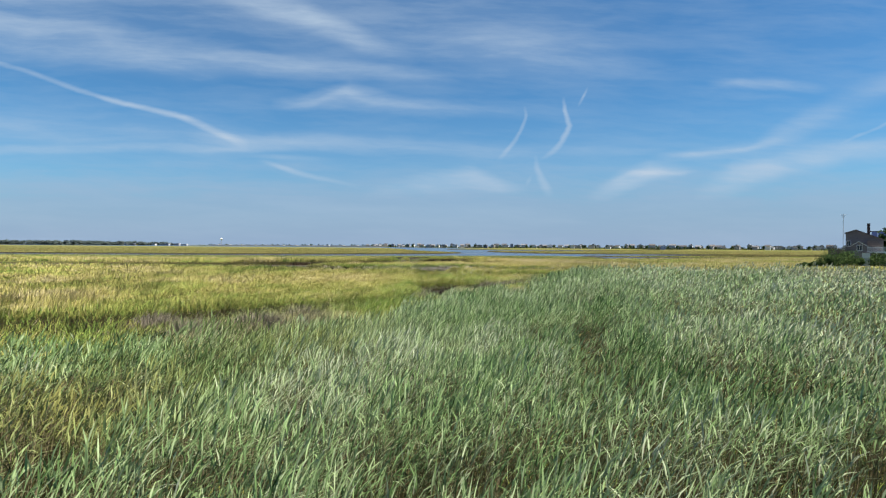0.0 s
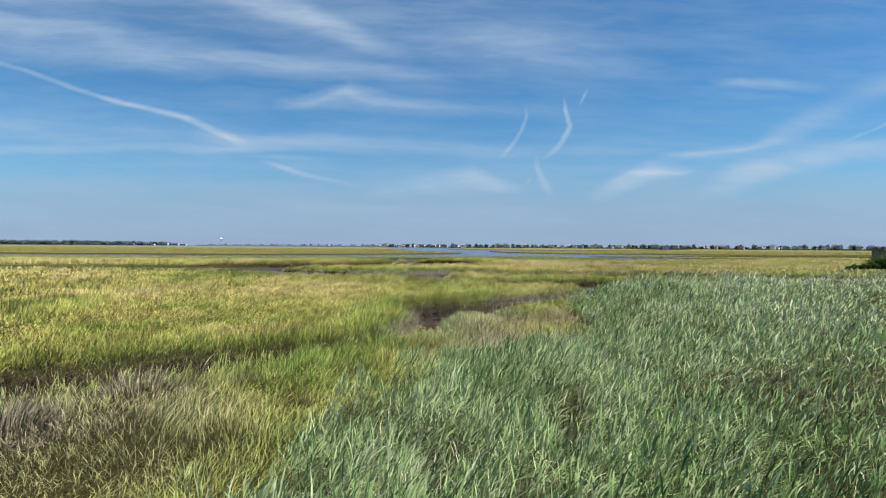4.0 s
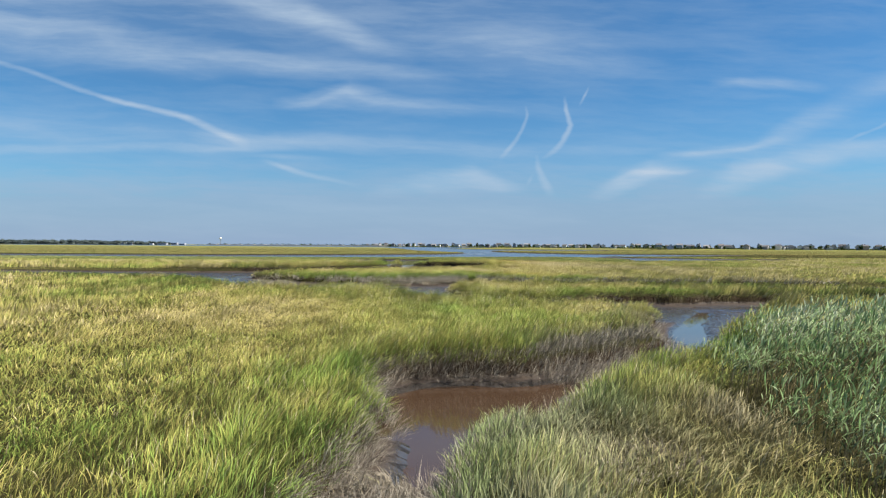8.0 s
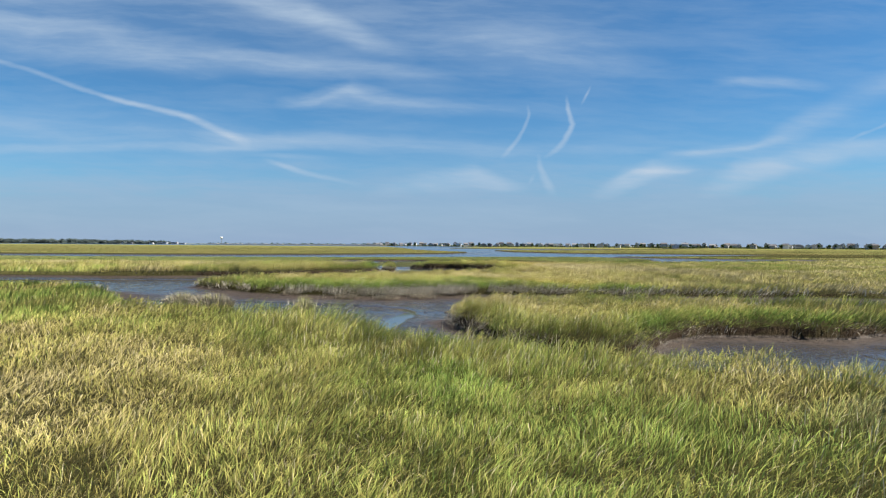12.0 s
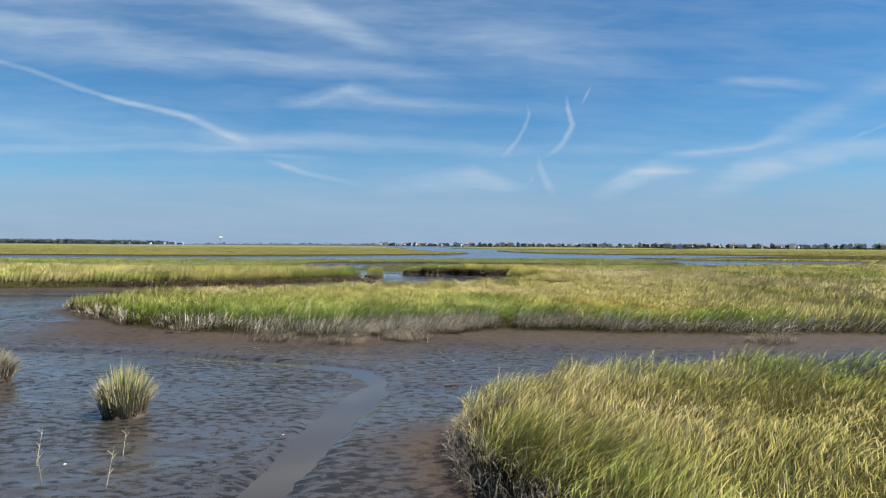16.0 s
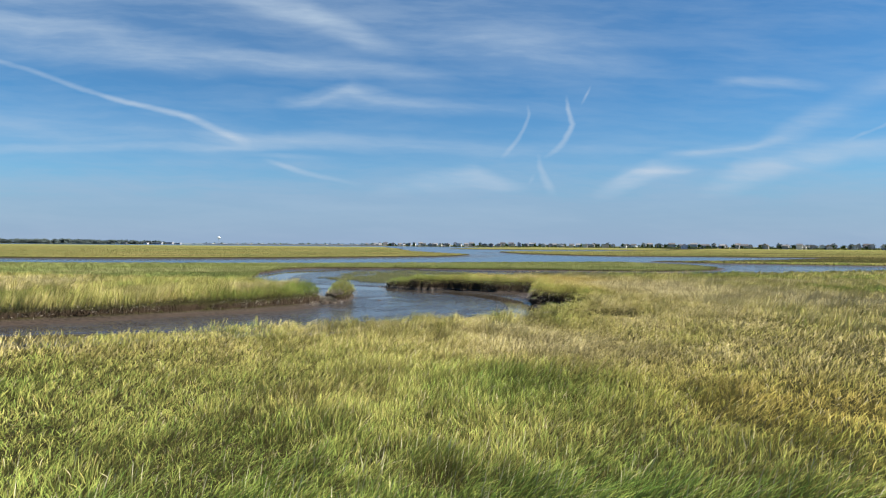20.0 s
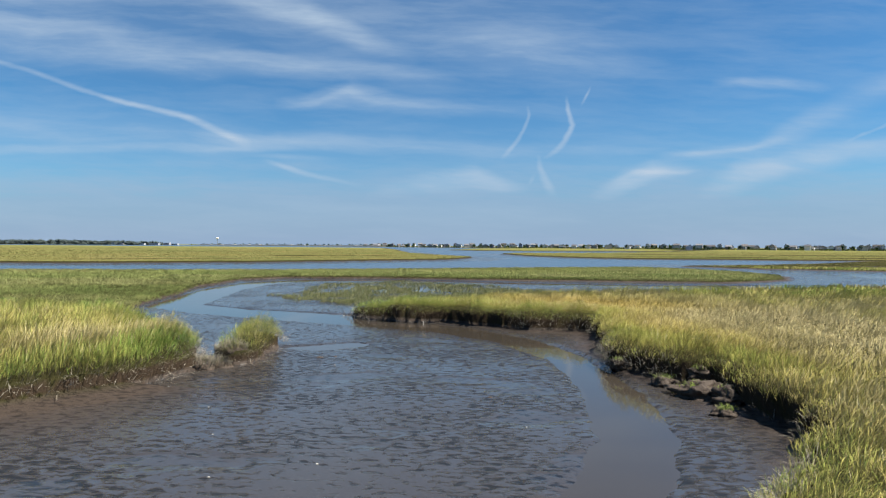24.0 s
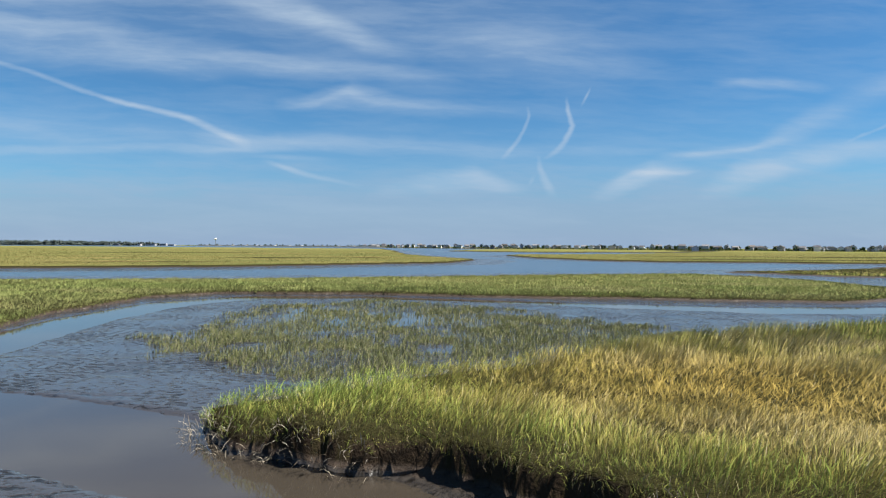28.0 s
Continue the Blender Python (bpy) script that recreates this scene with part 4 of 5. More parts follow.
# ---------------------------------------------------------------- materials of the things
def rough_material(name, dark, light, scale=3.0, rough=0.8, spec=0.2, bump=0.3, depth=0.02, stretch=(1, 1, 1)):
    m = Nodes(name, rough, spec)
    p = m.scaled(m.node("ShaderNodeTexCoord").outputs["Object"], stretch)
    big, small = m.noise(p, scale * 0.25, 3.0), m.noise(p, scale, 5.0, 0.65)
    f = m.math('ADD', m.math('MULTIPLY', big, 0.5), m.math('MULTIPLY', small, 0.5))
    f = m.ramp(f, [(0.3, 0.0), (0.7, 1.0)])
    return m.set(Base_Color=m.mix(f, dark, light), Normal=m.bump(small, bump, depth))


def varied_material(name, colours, rough=0.8):
    """One surface in the colours of its neighbours: a colour per object."""
    m = Nodes(name, rough, 0.2)
    info = m.node("ShaderNodeObjectInfo").outputs["Random"]
    n = len(colours)
    base = m.ramp(info, [((k + 0.5) / n, c) for k, c in enumerate(colours)])
    fine = m.noise(m.node("ShaderNodeTexCoord").outputs["Object"], 1.2, 4.0)
    return m.set(Base_Color=m.mix(fine, m.mix(0.75, (0, 0, 0), base), base))


M_MUD = rough_material("wet_peat", (0.028, 0.020, 0.015), (0.095, 0.070, 0.050), 6.0, 0.75, 0.25, 1.0, 0.06)
M_DRIFT = rough_material("driftwood", (0.05, 0.04, 0.03), (0.13, 0.10, 0.08), 20.0, 0.8)
M_STRAW = rough_material("bleached_stem", (0.26, 0.23, 0.17), (0.50, 0.46, 0.36), 12.0, 0.8, 0.1)
M_SHELL = rough_material("bleached_shell", (0.32, 0.30, 0.26), (0.50, 0.48, 0.44), 30.0, 0.5)
M_SHINGLE = rough_material("weathered_shingle", (0.15, 0.13, 0.14), (0.24, 0.21, 0.215), 2.0, 0.85, bump=0.5, stretch=(1, 1, 6))
M_ROOF = rough_material("asphalt_shingle", (0.11, 0.092, 0.09), (0.19, 0.155, 0.145), 3.0, 0.9, bump=0.4, stretch=(1, 1, 4))
M_TRIM = rough_material("white_trim", (0.66, 0.66, 0.64), (0.80, 0.80, 0.78), 2.0, 0.5, bump=0.05)
M_BRICK = rough_material("dark_brick", (0.030, 0.024, 0.026), (0.070, 0.050, 0.048), 9.0, 0.9)
M_METAL = rough_material("grey_metal", (0.16, 0.17, 0.18), (0.28, 0.29, 0.30), 4.0, 0.45, 0.5, 0.05)
M_SOLAR = rough_material("solar_glass", (0.015, 0.022, 0.060), (0.025, 0.035, 0.085), 2.0, 0.15, 0.6, 0.0)
M_PANE = rough_material("window_glass", (0.012, 0.016, 0.022), (0.030, 0.038, 0.046), 1.0, 0.08, 0.6, 0.0)
M_BARK = rough_material("bark", (0.040, 0.032, 0.025), (0.095, 0.078, 0.060), 9.0, 0.9)
M_LEAF = blade_material("leaves", 0.6, 0.2)
M_TOWN_WALL = varied_material("clapboard", [(0.74, 0.73, 0.71), (0.40, 0.40, 0.42), (0.28, 0.27, 0.28), (0.52, 0.50, 0.48), (0.62, 0.62, 0.63), (0.34, 0.31, 0.28)])
M_TOWN_ROOF = varied_material("town_roof", [(0.10, 0.10, 0.11), (0.17, 0.15, 0.14), (0.22, 0.22, 0.23), (0.08, 0.075, 0.075)])
M_SAND = rough_material("pale_sand", (0.42, 0.38, 0.31), (0.56, 0.51, 0.43), 0.2, 0.9)


# ---------------------------------------------------------------- small building helpers
def part(name, bm, mat, parent=None, label=""):
    me = bpy.data.meshes.new(name)
    bm.to_mesh(me)
    bm.free()
    me.materials.append(mat)
    ob = new(name, me)
    if parent:
        ob.parent = parent
    if label:
        tagged(ob, label)
    return ob


def add_box(bm, x0, x1, y0, y1, z0, z1, bevel=0.0):
    r = bmesh.ops.create_cube(bm, size=1.0, matrix=Matrix.Translation(((x0 + x1) / 2, (y0 + y1) / 2, (z0 + z1) / 2))
                              @ Matrix.Diagonal((x1 - x0, y1 - y0, z1 - z0, 1)))
    if bevel:
        edges = list({e for v in r["verts"] for e in v.link_edges})
        bmesh.ops.bevel(bm, geom=edges, offset=bevel, segments=1, affect='EDGES')
    return bm


def box(x0, x1, y0, y1, z0, z1, bevel=0.0):
    return add_box(bmesh.new(), x0, x1, y0, y1, z0, z1, bevel)


def prism(profile, y0, y1):
    """A profile in x and z, drawn out along y."""
    bm = bmesh.new()
    a = [bm.verts.new((x, y0, z)) for x, z in profile]
    b = [bm.verts.new((x, y1, z)) for x, z in profile]
    n = len(profile)
    bm.faces.new(a[::-1])
    bm.faces.new(b)
    for k in range(n):
        bm.faces.new((a[k], a[(k + 1) % n], b[(k + 1) % n], b[k]))
    bmesh.ops.recalc_face_normals(bm, faces=bm.faces)
    return bm


def gable_roof(x0, x1, y0, y1, eave, ridge, thick=0.25, over=0.4, ridge_x=None):
    """A roof of two slabs with its ridge along y."""
    xm = (x0 + x1) / 2 if ridge_x is None else ridge_x
    sl, sr = (ridge - eave) / (xm - x0), (ridge - eave) / (x1 - xm)
    pts = [(x0 - over, eave - over * sl), (xm, ridge), (x1 + over, eave - over * sr), (x1 + over, eave - over * sr + thick), (xm, ridge + thick), (x0 - over, eave - over * sl + thick)]
    return prism(pts, y0 - over, y1 + over)


def rod(bm, a, b, r0, r1, sides=7):
    a, b = Vector(a), Vector(b)
    q = (b - a).to_track_quat('Z', 'Y').to_matrix().to_4x4()
    bmesh.ops.create_cone(bm, cap_ends=True, segments=sides, radius1=r0, radius2=r1, depth=(b - a).length,
                          matrix=Matrix.Translation((a + b) / 2) @ q)
    return bm


def thing(name, x, y, z, label, category, group="", turn=0.0):
    ob = new(name)
    ob.empty_display_size = 0.3
    ob.matrix_world = pose(x, y, z, 0, 0, turn)
    return tagged(ob, label, category, group)


def leaf_mesh(name, centres, radii, count, size, dark, light, seed, squash=0.85):
    """A crown or bush of many small leaf clumps spread through lumps."""
    r = np.random.default_rng(seed)
    k = r.integers(0, len(centres), count)
    d = r.normal(size=(count, 3))
    d /= np.linalg.norm(d, axis=1)[:, None]
    rad = np.array(radii)[k][:, None] * (0.55 + 0.5 * r.random((count, 1)))
    c = np.array(centres)[k] + d * rad * np.array([1, 1, squash])
    a = r.normal(size=(count, 3))
    a /= np.linalg.norm(a, axis=1)[:, None]
    b2 = np.cross(a, r.normal(size=(count, 3)))
    b2 /= np.linalg.norm(b2, axis=1)[:, None]
    s = size * (0.6 + 0.8 * r.random((count, 1)))
    v = np.stack([c - a * s, c + b2 * s * 0.55, c + a * s, c - b2 * s * 0.55], 1)
    quads = np.arange(count * 4).reshape(count, 4)
    me = mesh_from(name, v.reshape(-1, 3), quads, mat=M_LEAF)
    w = r.random((count, 1))
    col = np.ones((count, 4, 4), np.float32)
    col[:, :, :3] = (np.array(dark) * (1 - w) + np.array(light) * w)[:, None, :]
    at = me.attributes.new("tint", 'FLOAT_COLOR', 'POINT')
    at.data.foreach_set("color", col.ravel())
    return me


def make_tree(tall, seed, x, y, z, label, group):
    """A tapered trunk with limbs and an uneven crown."""
    r = random.Random(seed)
    ob = thing("tree", x, y, z, label, "tree", group)
    bm = rod(bmesh.new(), (0, 0, -0.3), (0.1, 0, tall * 0.55), tall * 0.028, tall * 0.014)
    centres, radii = [], []
    for k in range(10):
        a, rad = k * 0.9 + r.random(), tall * (0.12 + 0.14 * r.random())
        c = (math.cos(a) * rad, math.sin(a) * rad, tall * (0.24 + 0.56 * r.random()))
        rod(bm, (0.05, 0, tall * 0.35), c, tall * 0.011, tall * 0.004, 5)
        centres.append(c)
        radii.append(tall * (0.13 + 0.08 * r.random()))
    part("trunk", bm, M_BARK, ob)
    crown = new("crown", leaf_mesh("crown", centres, radii, 330, tall * 0.068, (0.018, 0.035, 0.014), (0.055, 0.085, 0.030), seed))
    crown.parent = ob
    return ob


# ---------------------------------------------------------------- shingled house behind the reeds
def window_part(parent, x, y, z, w, h, out=-1):
    """A white frame with a dark pane, in a wall that faces along -y."""
    f = bmesh.new()
    for x0, x1, z0, z1 in ((x - w / 2 - 0.1, x - w / 2, z - 0.1, z + h + 0.1), (x + w / 2, x + w / 2 + 0.1, z - 0.1, z + h + 0.1),
                           (x - w / 2, x + w / 2, z - 0.1, z), (x - w / 2, x + w / 2, z + h, z + h + 0.1), (x - 0.03, x + 0.03, z, z + h)):
        add_box(f, x0, x1, y - 0.08, y + 0.04, z0, z1)
    win = part("window", f, M_TRIM, parent, "white window frame")
    part("pane", box(x - w / 2, x + w / 2, y - 0.02, y + 0.02, z, z + h), M_PANE, win)
    return win


def build_house():
    h = thing("house", 97.9, 147, 0.8, "grey shingled two-storey house with dark brick chimney beside reeds", "house", turn=-33.7)
    part("wall", prism([(-3.6, -0.6), (3.7, -0.6), (3.7, 5.9), (-1.55, 8.15), (-3.6, 7.5)], 0, 6), M_SHINGLE, h)
    part("roof", prism([(-3.85, 7.42), (-1.55, 8.17), (4.1, 5.72), (4.1, 5.95), (-1.55, 8.40), (-3.85, 7.65)], -0.35, 6.4), M_ROOF, h)
    ch = part("chimney", box(0.55, 1.15, 1.4, 2.1, 6.4, 9.7, 0.04), M_BRICK, h, "dark brick chimney")
    part("cap", box(0.48, 1.22, 1.33, 2.17, 9.7, 9.82), M_BRICK, ch)
    wing = part("wing", prism([(1.4, -0.6), (6.5, -0.6), (6.5, 6.2), (1.4, 6.2)], 6.05, 9.0), M_SHINGLE, h, "rear wing")
    part("wing_roof", prism([(1.2, 8.0), (6.8, 8.0), (6.8, 8.2), (1.2, 8.2)], 8.6, 9.1), M_ROOF, wing)
    panel = bmesh.new()
    for k in range(4):
        add_box(panel, 1.5 + k * 1.25, 2.68 + k * 1.25, 0, 0.05, 0, 3.0, 0.01)
    bmesh.ops.rotate(panel, verts=panel.verts, cent=(0, 0, 0), matrix=Matrix.Rotation(radians(-55), 3, 'X'))
    bmesh.ops.translate(panel, verts=panel.verts, vec=(0, 6.1, 6.3))
    part("solar_panel", panel, M_SOLAR, wing, "blue solar panels on the rear roof")
    bay = part("bay", prism([(-2.5, -0.6), (0.55, -0.6), (0.55, 4.6), (-1.05, 5.6), (-2.5, 4.6)], -2.2, -0.02), M_SHINGLE, h, "gabled front bay")
    part("bay_roof", gable_roof(-2.5, 0.55, -2.2, -0.45, 4.6, 5.6, 0.14, 0.25, -1.05), M_ROOF, bay)
    part("bargeboard", prism([(-2.8, 4.42), (-1.05, 5.62), (0.85, 4.42), (0.85, 4.30), (-1.05, 5.48), (-2.8, 4.30)], -2.56, -2.47), M_TRIM, bay, "white bargeboard")
    window_part(h, -0.85, -2.2, 3.5, 0.9, 1.15)
    window_part(h, -3.0, 0.0, 4.5, 0.7, 1.2)
    window_part(h, 2.4, 0.0, 1.2, 1.2, 1.4)
    porch = part("porch", box(0.6, 4.2, -2.2, -0.02, 3.0, 3.25), M_TRIM, h, "white porch deck")
    part("porch_roof", prism([(0.58, 4.75), (3.2, 4.75), (2.5, 5.85), (0.58, 5.85)], -0.9, -0.03), M_ROOF, porch, "sloping porch roof")
    part("top_rail", box(0.6, 4.2, -2.22, -2.12, 4.2, 4.3), M_TRIM, porch)
    for k in range(18):
        part("baluster", box(0.65 + k * 0.2, 0.71 + k * 0.2, -2.2, -2.14, 3.25, 4.2), M_TRIM, porch)
    for k in range(3):
        part("post", box(0.65 + k * 1.65, 0.85 + k * 1.65, -2.18, -1.98, -0.5, 3.0), M_TRIM, porch)
    shed = thing("shed", 94.5, 141.2, 0.72, "small white board shed beside the bushes", "shed", turn=-33.7)
    part("wall", box(-0.75, 0.75, -0.9, 0.9, -0.3, 3.05, 0.02), M_TRIM, shed)
    part("roof", prism([(-0.9, 3.05), (0.9, 3.05), (0.9, 3.14), (-0.9, 3.28)], -1.05, 1.05), M_ROOF, shed)
    part("door", box(-0.38, 0.38, -0.94, -0.905, -0.2, 2.0), M_TRIM, shed)
    dock = thing("low_building", 98.6, 158, 0.75, "low flat-roofed dark outbuilding behind bushes", "outbuilding", turn=-32)
    part("wall", box(-2.0, 2.3, 0, 4, -0.4, 3.6), M_SHINGLE, dock)
    part("roof", box(-2.3, 2.6, -0.3, 4.3, 3.95, 4.15), M_ROOF, dock)
    for x in (-1.9, 0.1, 2.1):
        part("post", box(x, x + 0.14, -0.1, 0.04, -0.4, 3.95), M_SHINGLE, dock)
    mast = thing("antenna_mast", 92.8, 146.6, 0.75, "thin grey antenna mast beside the house", "antenna")
    part("pole", rod(bmesh.new(), (0, 0, -0.4), (0, 0, 11.9), 0.06, 0.04), M_METAL, mast)
    for k, (z, w) in enumerate(((11.8, 0.75), (11.55, 0.6), (11.3, 0.45))):
        part("crossbar", rod(bmesh.new(), (-w, 0, z), (w, 0, z), 0.03, 0.03, 5), M_METAL, mast)


def build_bushes():
    spots = [(78, 135, 0.9), (81, 136, 1.1), (83.5, 137, 1.5), (85.5, 137, 2.7), (86.8, 138.5, 3.3), (88.8, 140, 3.3), (90.8, 139.5, 1.9), (97.6, 140, 2.8), (100, 141, 3.4), (75.5, 134, 0.7)]
    for k, (x, y, s) in enumerate(spots):
        r = random.Random(k)
        ob = thing("bush", x, y, float(sample(height, np.array([x]), np.array([y]))[0]), "dense dark green bush at the marsh edge", "bush", "bushes by the house")
        cs = [(r.uniform(-1, 1) * s, r.uniform(-0.8, 0.8) * s, s * (0.35 + 0.4 * r.random())) for _ in range(6)]
        leaves = new("foliage", leaf_mesh("foliage", cs, [s * 0.5] * 6, 1300, 0.15, (0.025, 0.048, 0.018), (0.085, 0.125, 0.042), 40 + k))
        leaves.parent = ob
        bm = bmesh.new()
        for c in cs[:4]:
            rod(bm, (0, 0, -0.1), (c[0] * 0.6, c[1] * 0.6, c[2]), 0.05, 0.02, 5)
        part("stems", bm, M_BARK, ob)
    for k, (x, y, t) in enumerate(((104.5, 146, 9.5), (108, 149, 11), (112, 145, 10))):
        make_tree(t, 70 + k, x, y, 0.7, "tall dark green tree beside the shingled house", "trees by the house")


# ---------------------------------------------------------------- far shore
SHORE = [(1500, 1215), (900, 1245), (600, 1305), (400, 1415), (200, 1615), (0, 1815), (-300, 2275), (-700, 2765), (-1200, 2870)]


def on_shore(f):
    """A place along the far shore, f from 0 to 1, evenly by bearing."""
    a = 0.82 - 1.22 * f
    for (x0, y0), (x1, y1) in zip(SHORE, SHORE[1:]):
        b0, b1 = x0 / (y0 - 80), x1 / (y1 - 80)
        if b1 <= a <= b0:
            t = (b0 - a) / (b0 - b1)
            return x0 + t * (x1 - x0), y0 + t * (y1 - y0)
    return SHORE[-1]


def town_house(k):
    """One of several kinds of shore house, at the origin."""
    w, d, h, ridge = ((9, 11, 6.0, 8.6), (11, 9, 5.6, 8.4), (8, 12, 8.2, 10.8), (14, 10, 5.8, 8.2), (10, 10, 7.6, 10.0))[k]
    ob = thing("shore_house", 0, 0, -60, ("white clapboard shore house with grey gable roof", "broad shore house with dark hipped dormer", "tall narrow three-storey shore house",
                                          "long low shore house with porch", "square shore house on raised posts")[k], "house", "houses along the far shore")
    part("wall", prism([(-w / 2, -1), (w / 2, -1), (w / 2, h), (0, ridge), (-w / 2, h)], -d / 2, d / 2), M_TOWN_WALL, ob)
    part("roof", gable_roof(-w / 2, w / 2, -d / 2, d / 2, h, ridge, 0.3, 0.5), M_TOWN_ROOF, ob)
    for floor in range(2 if h < 8 else 3):
        for x in (-w * 0.28, w * 0.28) if k != 3 else (-w * 0.34, 0, w * 0.34):
            win = part("window", box(x - 0.75, x + 0.75, -d / 2 - 0.08, -d / 2 + 0.05, 1.0 + floor * 2.7, 2.6 + floor * 2.7), M_TRIM, ob)
            part("pane", box(x - 0.6, x + 0.6, -d / 2 - 0.12, -d / 2 - 0.085, 1.15 + floor * 2.7, 2.45 + floor * 2.7), M_PANE, win)
    if k in (0, 3):
        part("porch", box(-w / 2, w / 2, -d / 2 - 2.2, -d / 2 - 0.1, 2.6, 2.85), M_TRIM, ob)
        for x in (-w / 2 + 0.2, 0, w / 2 - 0.2):
            part("post", box(x - 0.12, x + 0.12, -d / 2 - 2.15, -d / 2 - 1.9, -1, 2.6), M_TRIM, ob)
    if k in (1, 2, 4):
        part("chimney", box(w * 0.2, w * 0.2 + 0.9, -0.5, 0.5, h, ridge + 0.9), M_BRICK, ob)
    return ob


def build_town():
    kinds = [town_house(k) for k in range(5)]
    r = random.Random(5)
    first = {}
    spots = []
    f = 0.012
    while f < 0.78:
        x, y = on_shore(f)
        spots.append((x + r.uniform(-4, 4), y + r.uniform(-14, 30)))
        f += (0.0060 if f < 0.45 else 0.0058) * r.uniform(0.6, 1.7)
    for n, (x, y) in enumerate(spots):
        k = r.randrange(5)
        m = pose(x, y, 1.2, 0, 0, r.choice((0, 90, 180)) + math.degrees(math.atan2(-x, y)) + r.uniform(-15, 15))
        if k not in first:
            first[k] = True
            kinds[k].matrix_world = m
        else:
            copy_thing(kinds[k], m)
    for k in range(5):
        if k not in first:
            kinds[k].matrix_world = pose(640 + 30 * k, 1330, 1.2)
    trees = [make_tree(t, 90 + k, 0, 0, -60, "rounded dark green tree among the far houses", "trees along the far shore") for k, t in enumerate((7.5, 9, 10.5, 6))]
    used = set()
    f = 0.0
    while f < 0.99:
        x, y = on_shore(f)
        k = r.randrange(4)
        m = pose(x + r.uniform(-5, 5), y + r.uniform(-14, 60), 1.1, 0, 0, r.uniform(0, 360)) @ Matrix.Diagonal((1, 1, 1, 1))
        if k in used:
            copy_thing(trees[k], m)
        else:
            trees[k].matrix_world = m
            used.add(k)
        f += 0.0034 * r.uniform(0.3, 2.0)
    # hedges and scrub between them
    rr = np.random.default_rng(9)
    n = 2600
    fs = rr.random(n)
    pts = np.array([on_shore(float(q)) for q in fs])
    c = np.column_stack([pts[:, 0] + rr.normal(0, 6, n), pts[:, 1] + rr.uniform(-12, 10, n), 1.0 + rr.random(n) * 1.6])
    scrub = new("shore_scrub", leaf_mesh("shore_scrub", c, [2.4] * n, 22000, 0.95, (0.020, 0.036, 0.015), (0.065, 0.085, 0.032), 11))
    tagged(scrub, "low dark green scrub along the far shore", "scrub", kind="stuff")
    # wooded rise far to the west
    n = 700
    x = -2050 + rr.random(n) * 860
    tall = 15 * np.clip(1.05 - np.abs((x + 1750) / 900) ** 2, 0.25, 1) * (0.85 + 0.25 * fractal(x, x * 0, 60, 401))
    c = np.column_stack([x, 2480 + rr.random(n) * 60 + (x + 2050) * 0.28, tall * rr.random(n)])
    # leaf colours paled towards blue-green, standing in for distance haze
    wood = new("far_woods", leaf_mesh("far_woods", c, [6.5] * n, 24000, 3.2, (0.060, 0.085, 0.078), (0.105, 0.125, 0.115), 12))
    tagged(wood, "haze-pale green wooded rise on the far western shore", "woods", kind="stuff")
    # pale beach line
    bm = bmesh.new()
    for k in range(40):
        xa = -980 + k * 20
        ya = 2690 - (xa + 980) * 0.75 + 14 * math.sin(k * 0.7)
        add_box(bm, xa - 11, xa + 11, ya - 14, ya + 14, -0.5, 4.2 + 0.8 * math.sin(k * 1.9))
    tagged(part("beach", bm, M_SAND), "pale sand beach along the far shore", "beach", kind="structure")
    # water tower
    t = thing("water_tower", -1440, 4110, 1.0, "white water tower rising above the far shore", "water tower")
    bm = bmesh.new()
    bmesh.ops.create_uvsphere(bm, u_segments=20, v_segments=12, radius=9.5, matrix=Matrix.Translation((0, 0, 41)) @ Matrix.Diagonal((1, 1, 0.62, 1)))
    part("tank", bm, M_TRIM, t)
    part("stem", rod(bmesh.new(), (0, 0, -1), (0, 0, 36.5), 1.8, 1.3, 14), M_METAL, t)
    part("catwalk", rod(bmesh.new(), (0, 0, 40.4), (0, 0, 41.0), 10.2, 10.2, 20), M_METAL, t)
    # pale waterfront buildings
    rr2 = random.Random(3)
    for k in range(14):
        x = -1480 + k * 27 + rr2.uniform(-8, 8)
        b = thing("waterfront_building", x, 2720 + rr2.uniform(-30, 30), 1.0, "pale flat-roofed waterfront building on the far shore", "building", "waterfront buildings")
        w, h = rr2.uniform(12, 30), rr2.uniform(4, 8)
        part("wall", box(-w / 2, w / 2, -8, 8, -1, h), M_TOWN_WALL, b)
        part("roof", box(-w / 2 - 0.4, w / 2 + 0.4, -8.4, 8.4, h, h + 0.6), M_TRIM, b)
        for q in range(int(w / 5)):
            part("window", box(-w / 2 + 1.5 + q * 5, -w / 2 + 4.5 + q * 5, -8.1, -8.01, h * 0.35, h * 0.7), M_PANE, b)


# ---------------------------------------------------------------- mud flats
def ground_at(x, y):
    return float(sample(height, np.array([float(x)]), np.array([float(y)]))[0])


def dome(rx, ry, h, seed, sink=0.15, rugged=0.22, fine=3, crumbs=0.0):
    """A lumpy mound."""
    bm = bmesh.new()
    bmesh.ops.create_icosphere(bm, subdivisions=fine, radius=1.0)
    for v in bm.verts:
        n = noise.fractal(v.co * 1.7 + Vector((seed, 0, 0)), 0.9, 2.0, 4) + crumbs * noise.fractal(v.co * 6.0 + Vector((0, seed, 0)), 0.7, 2.0, 3)
        v.co *= 1 + rugged * n
        v.co.x, v.co.y, v.co.z = v.co.x * rx, v.co.y * ry, v.co.z * h - sink * 0.2
    for f in bm.faces:
        f.smooth = True
    return bm


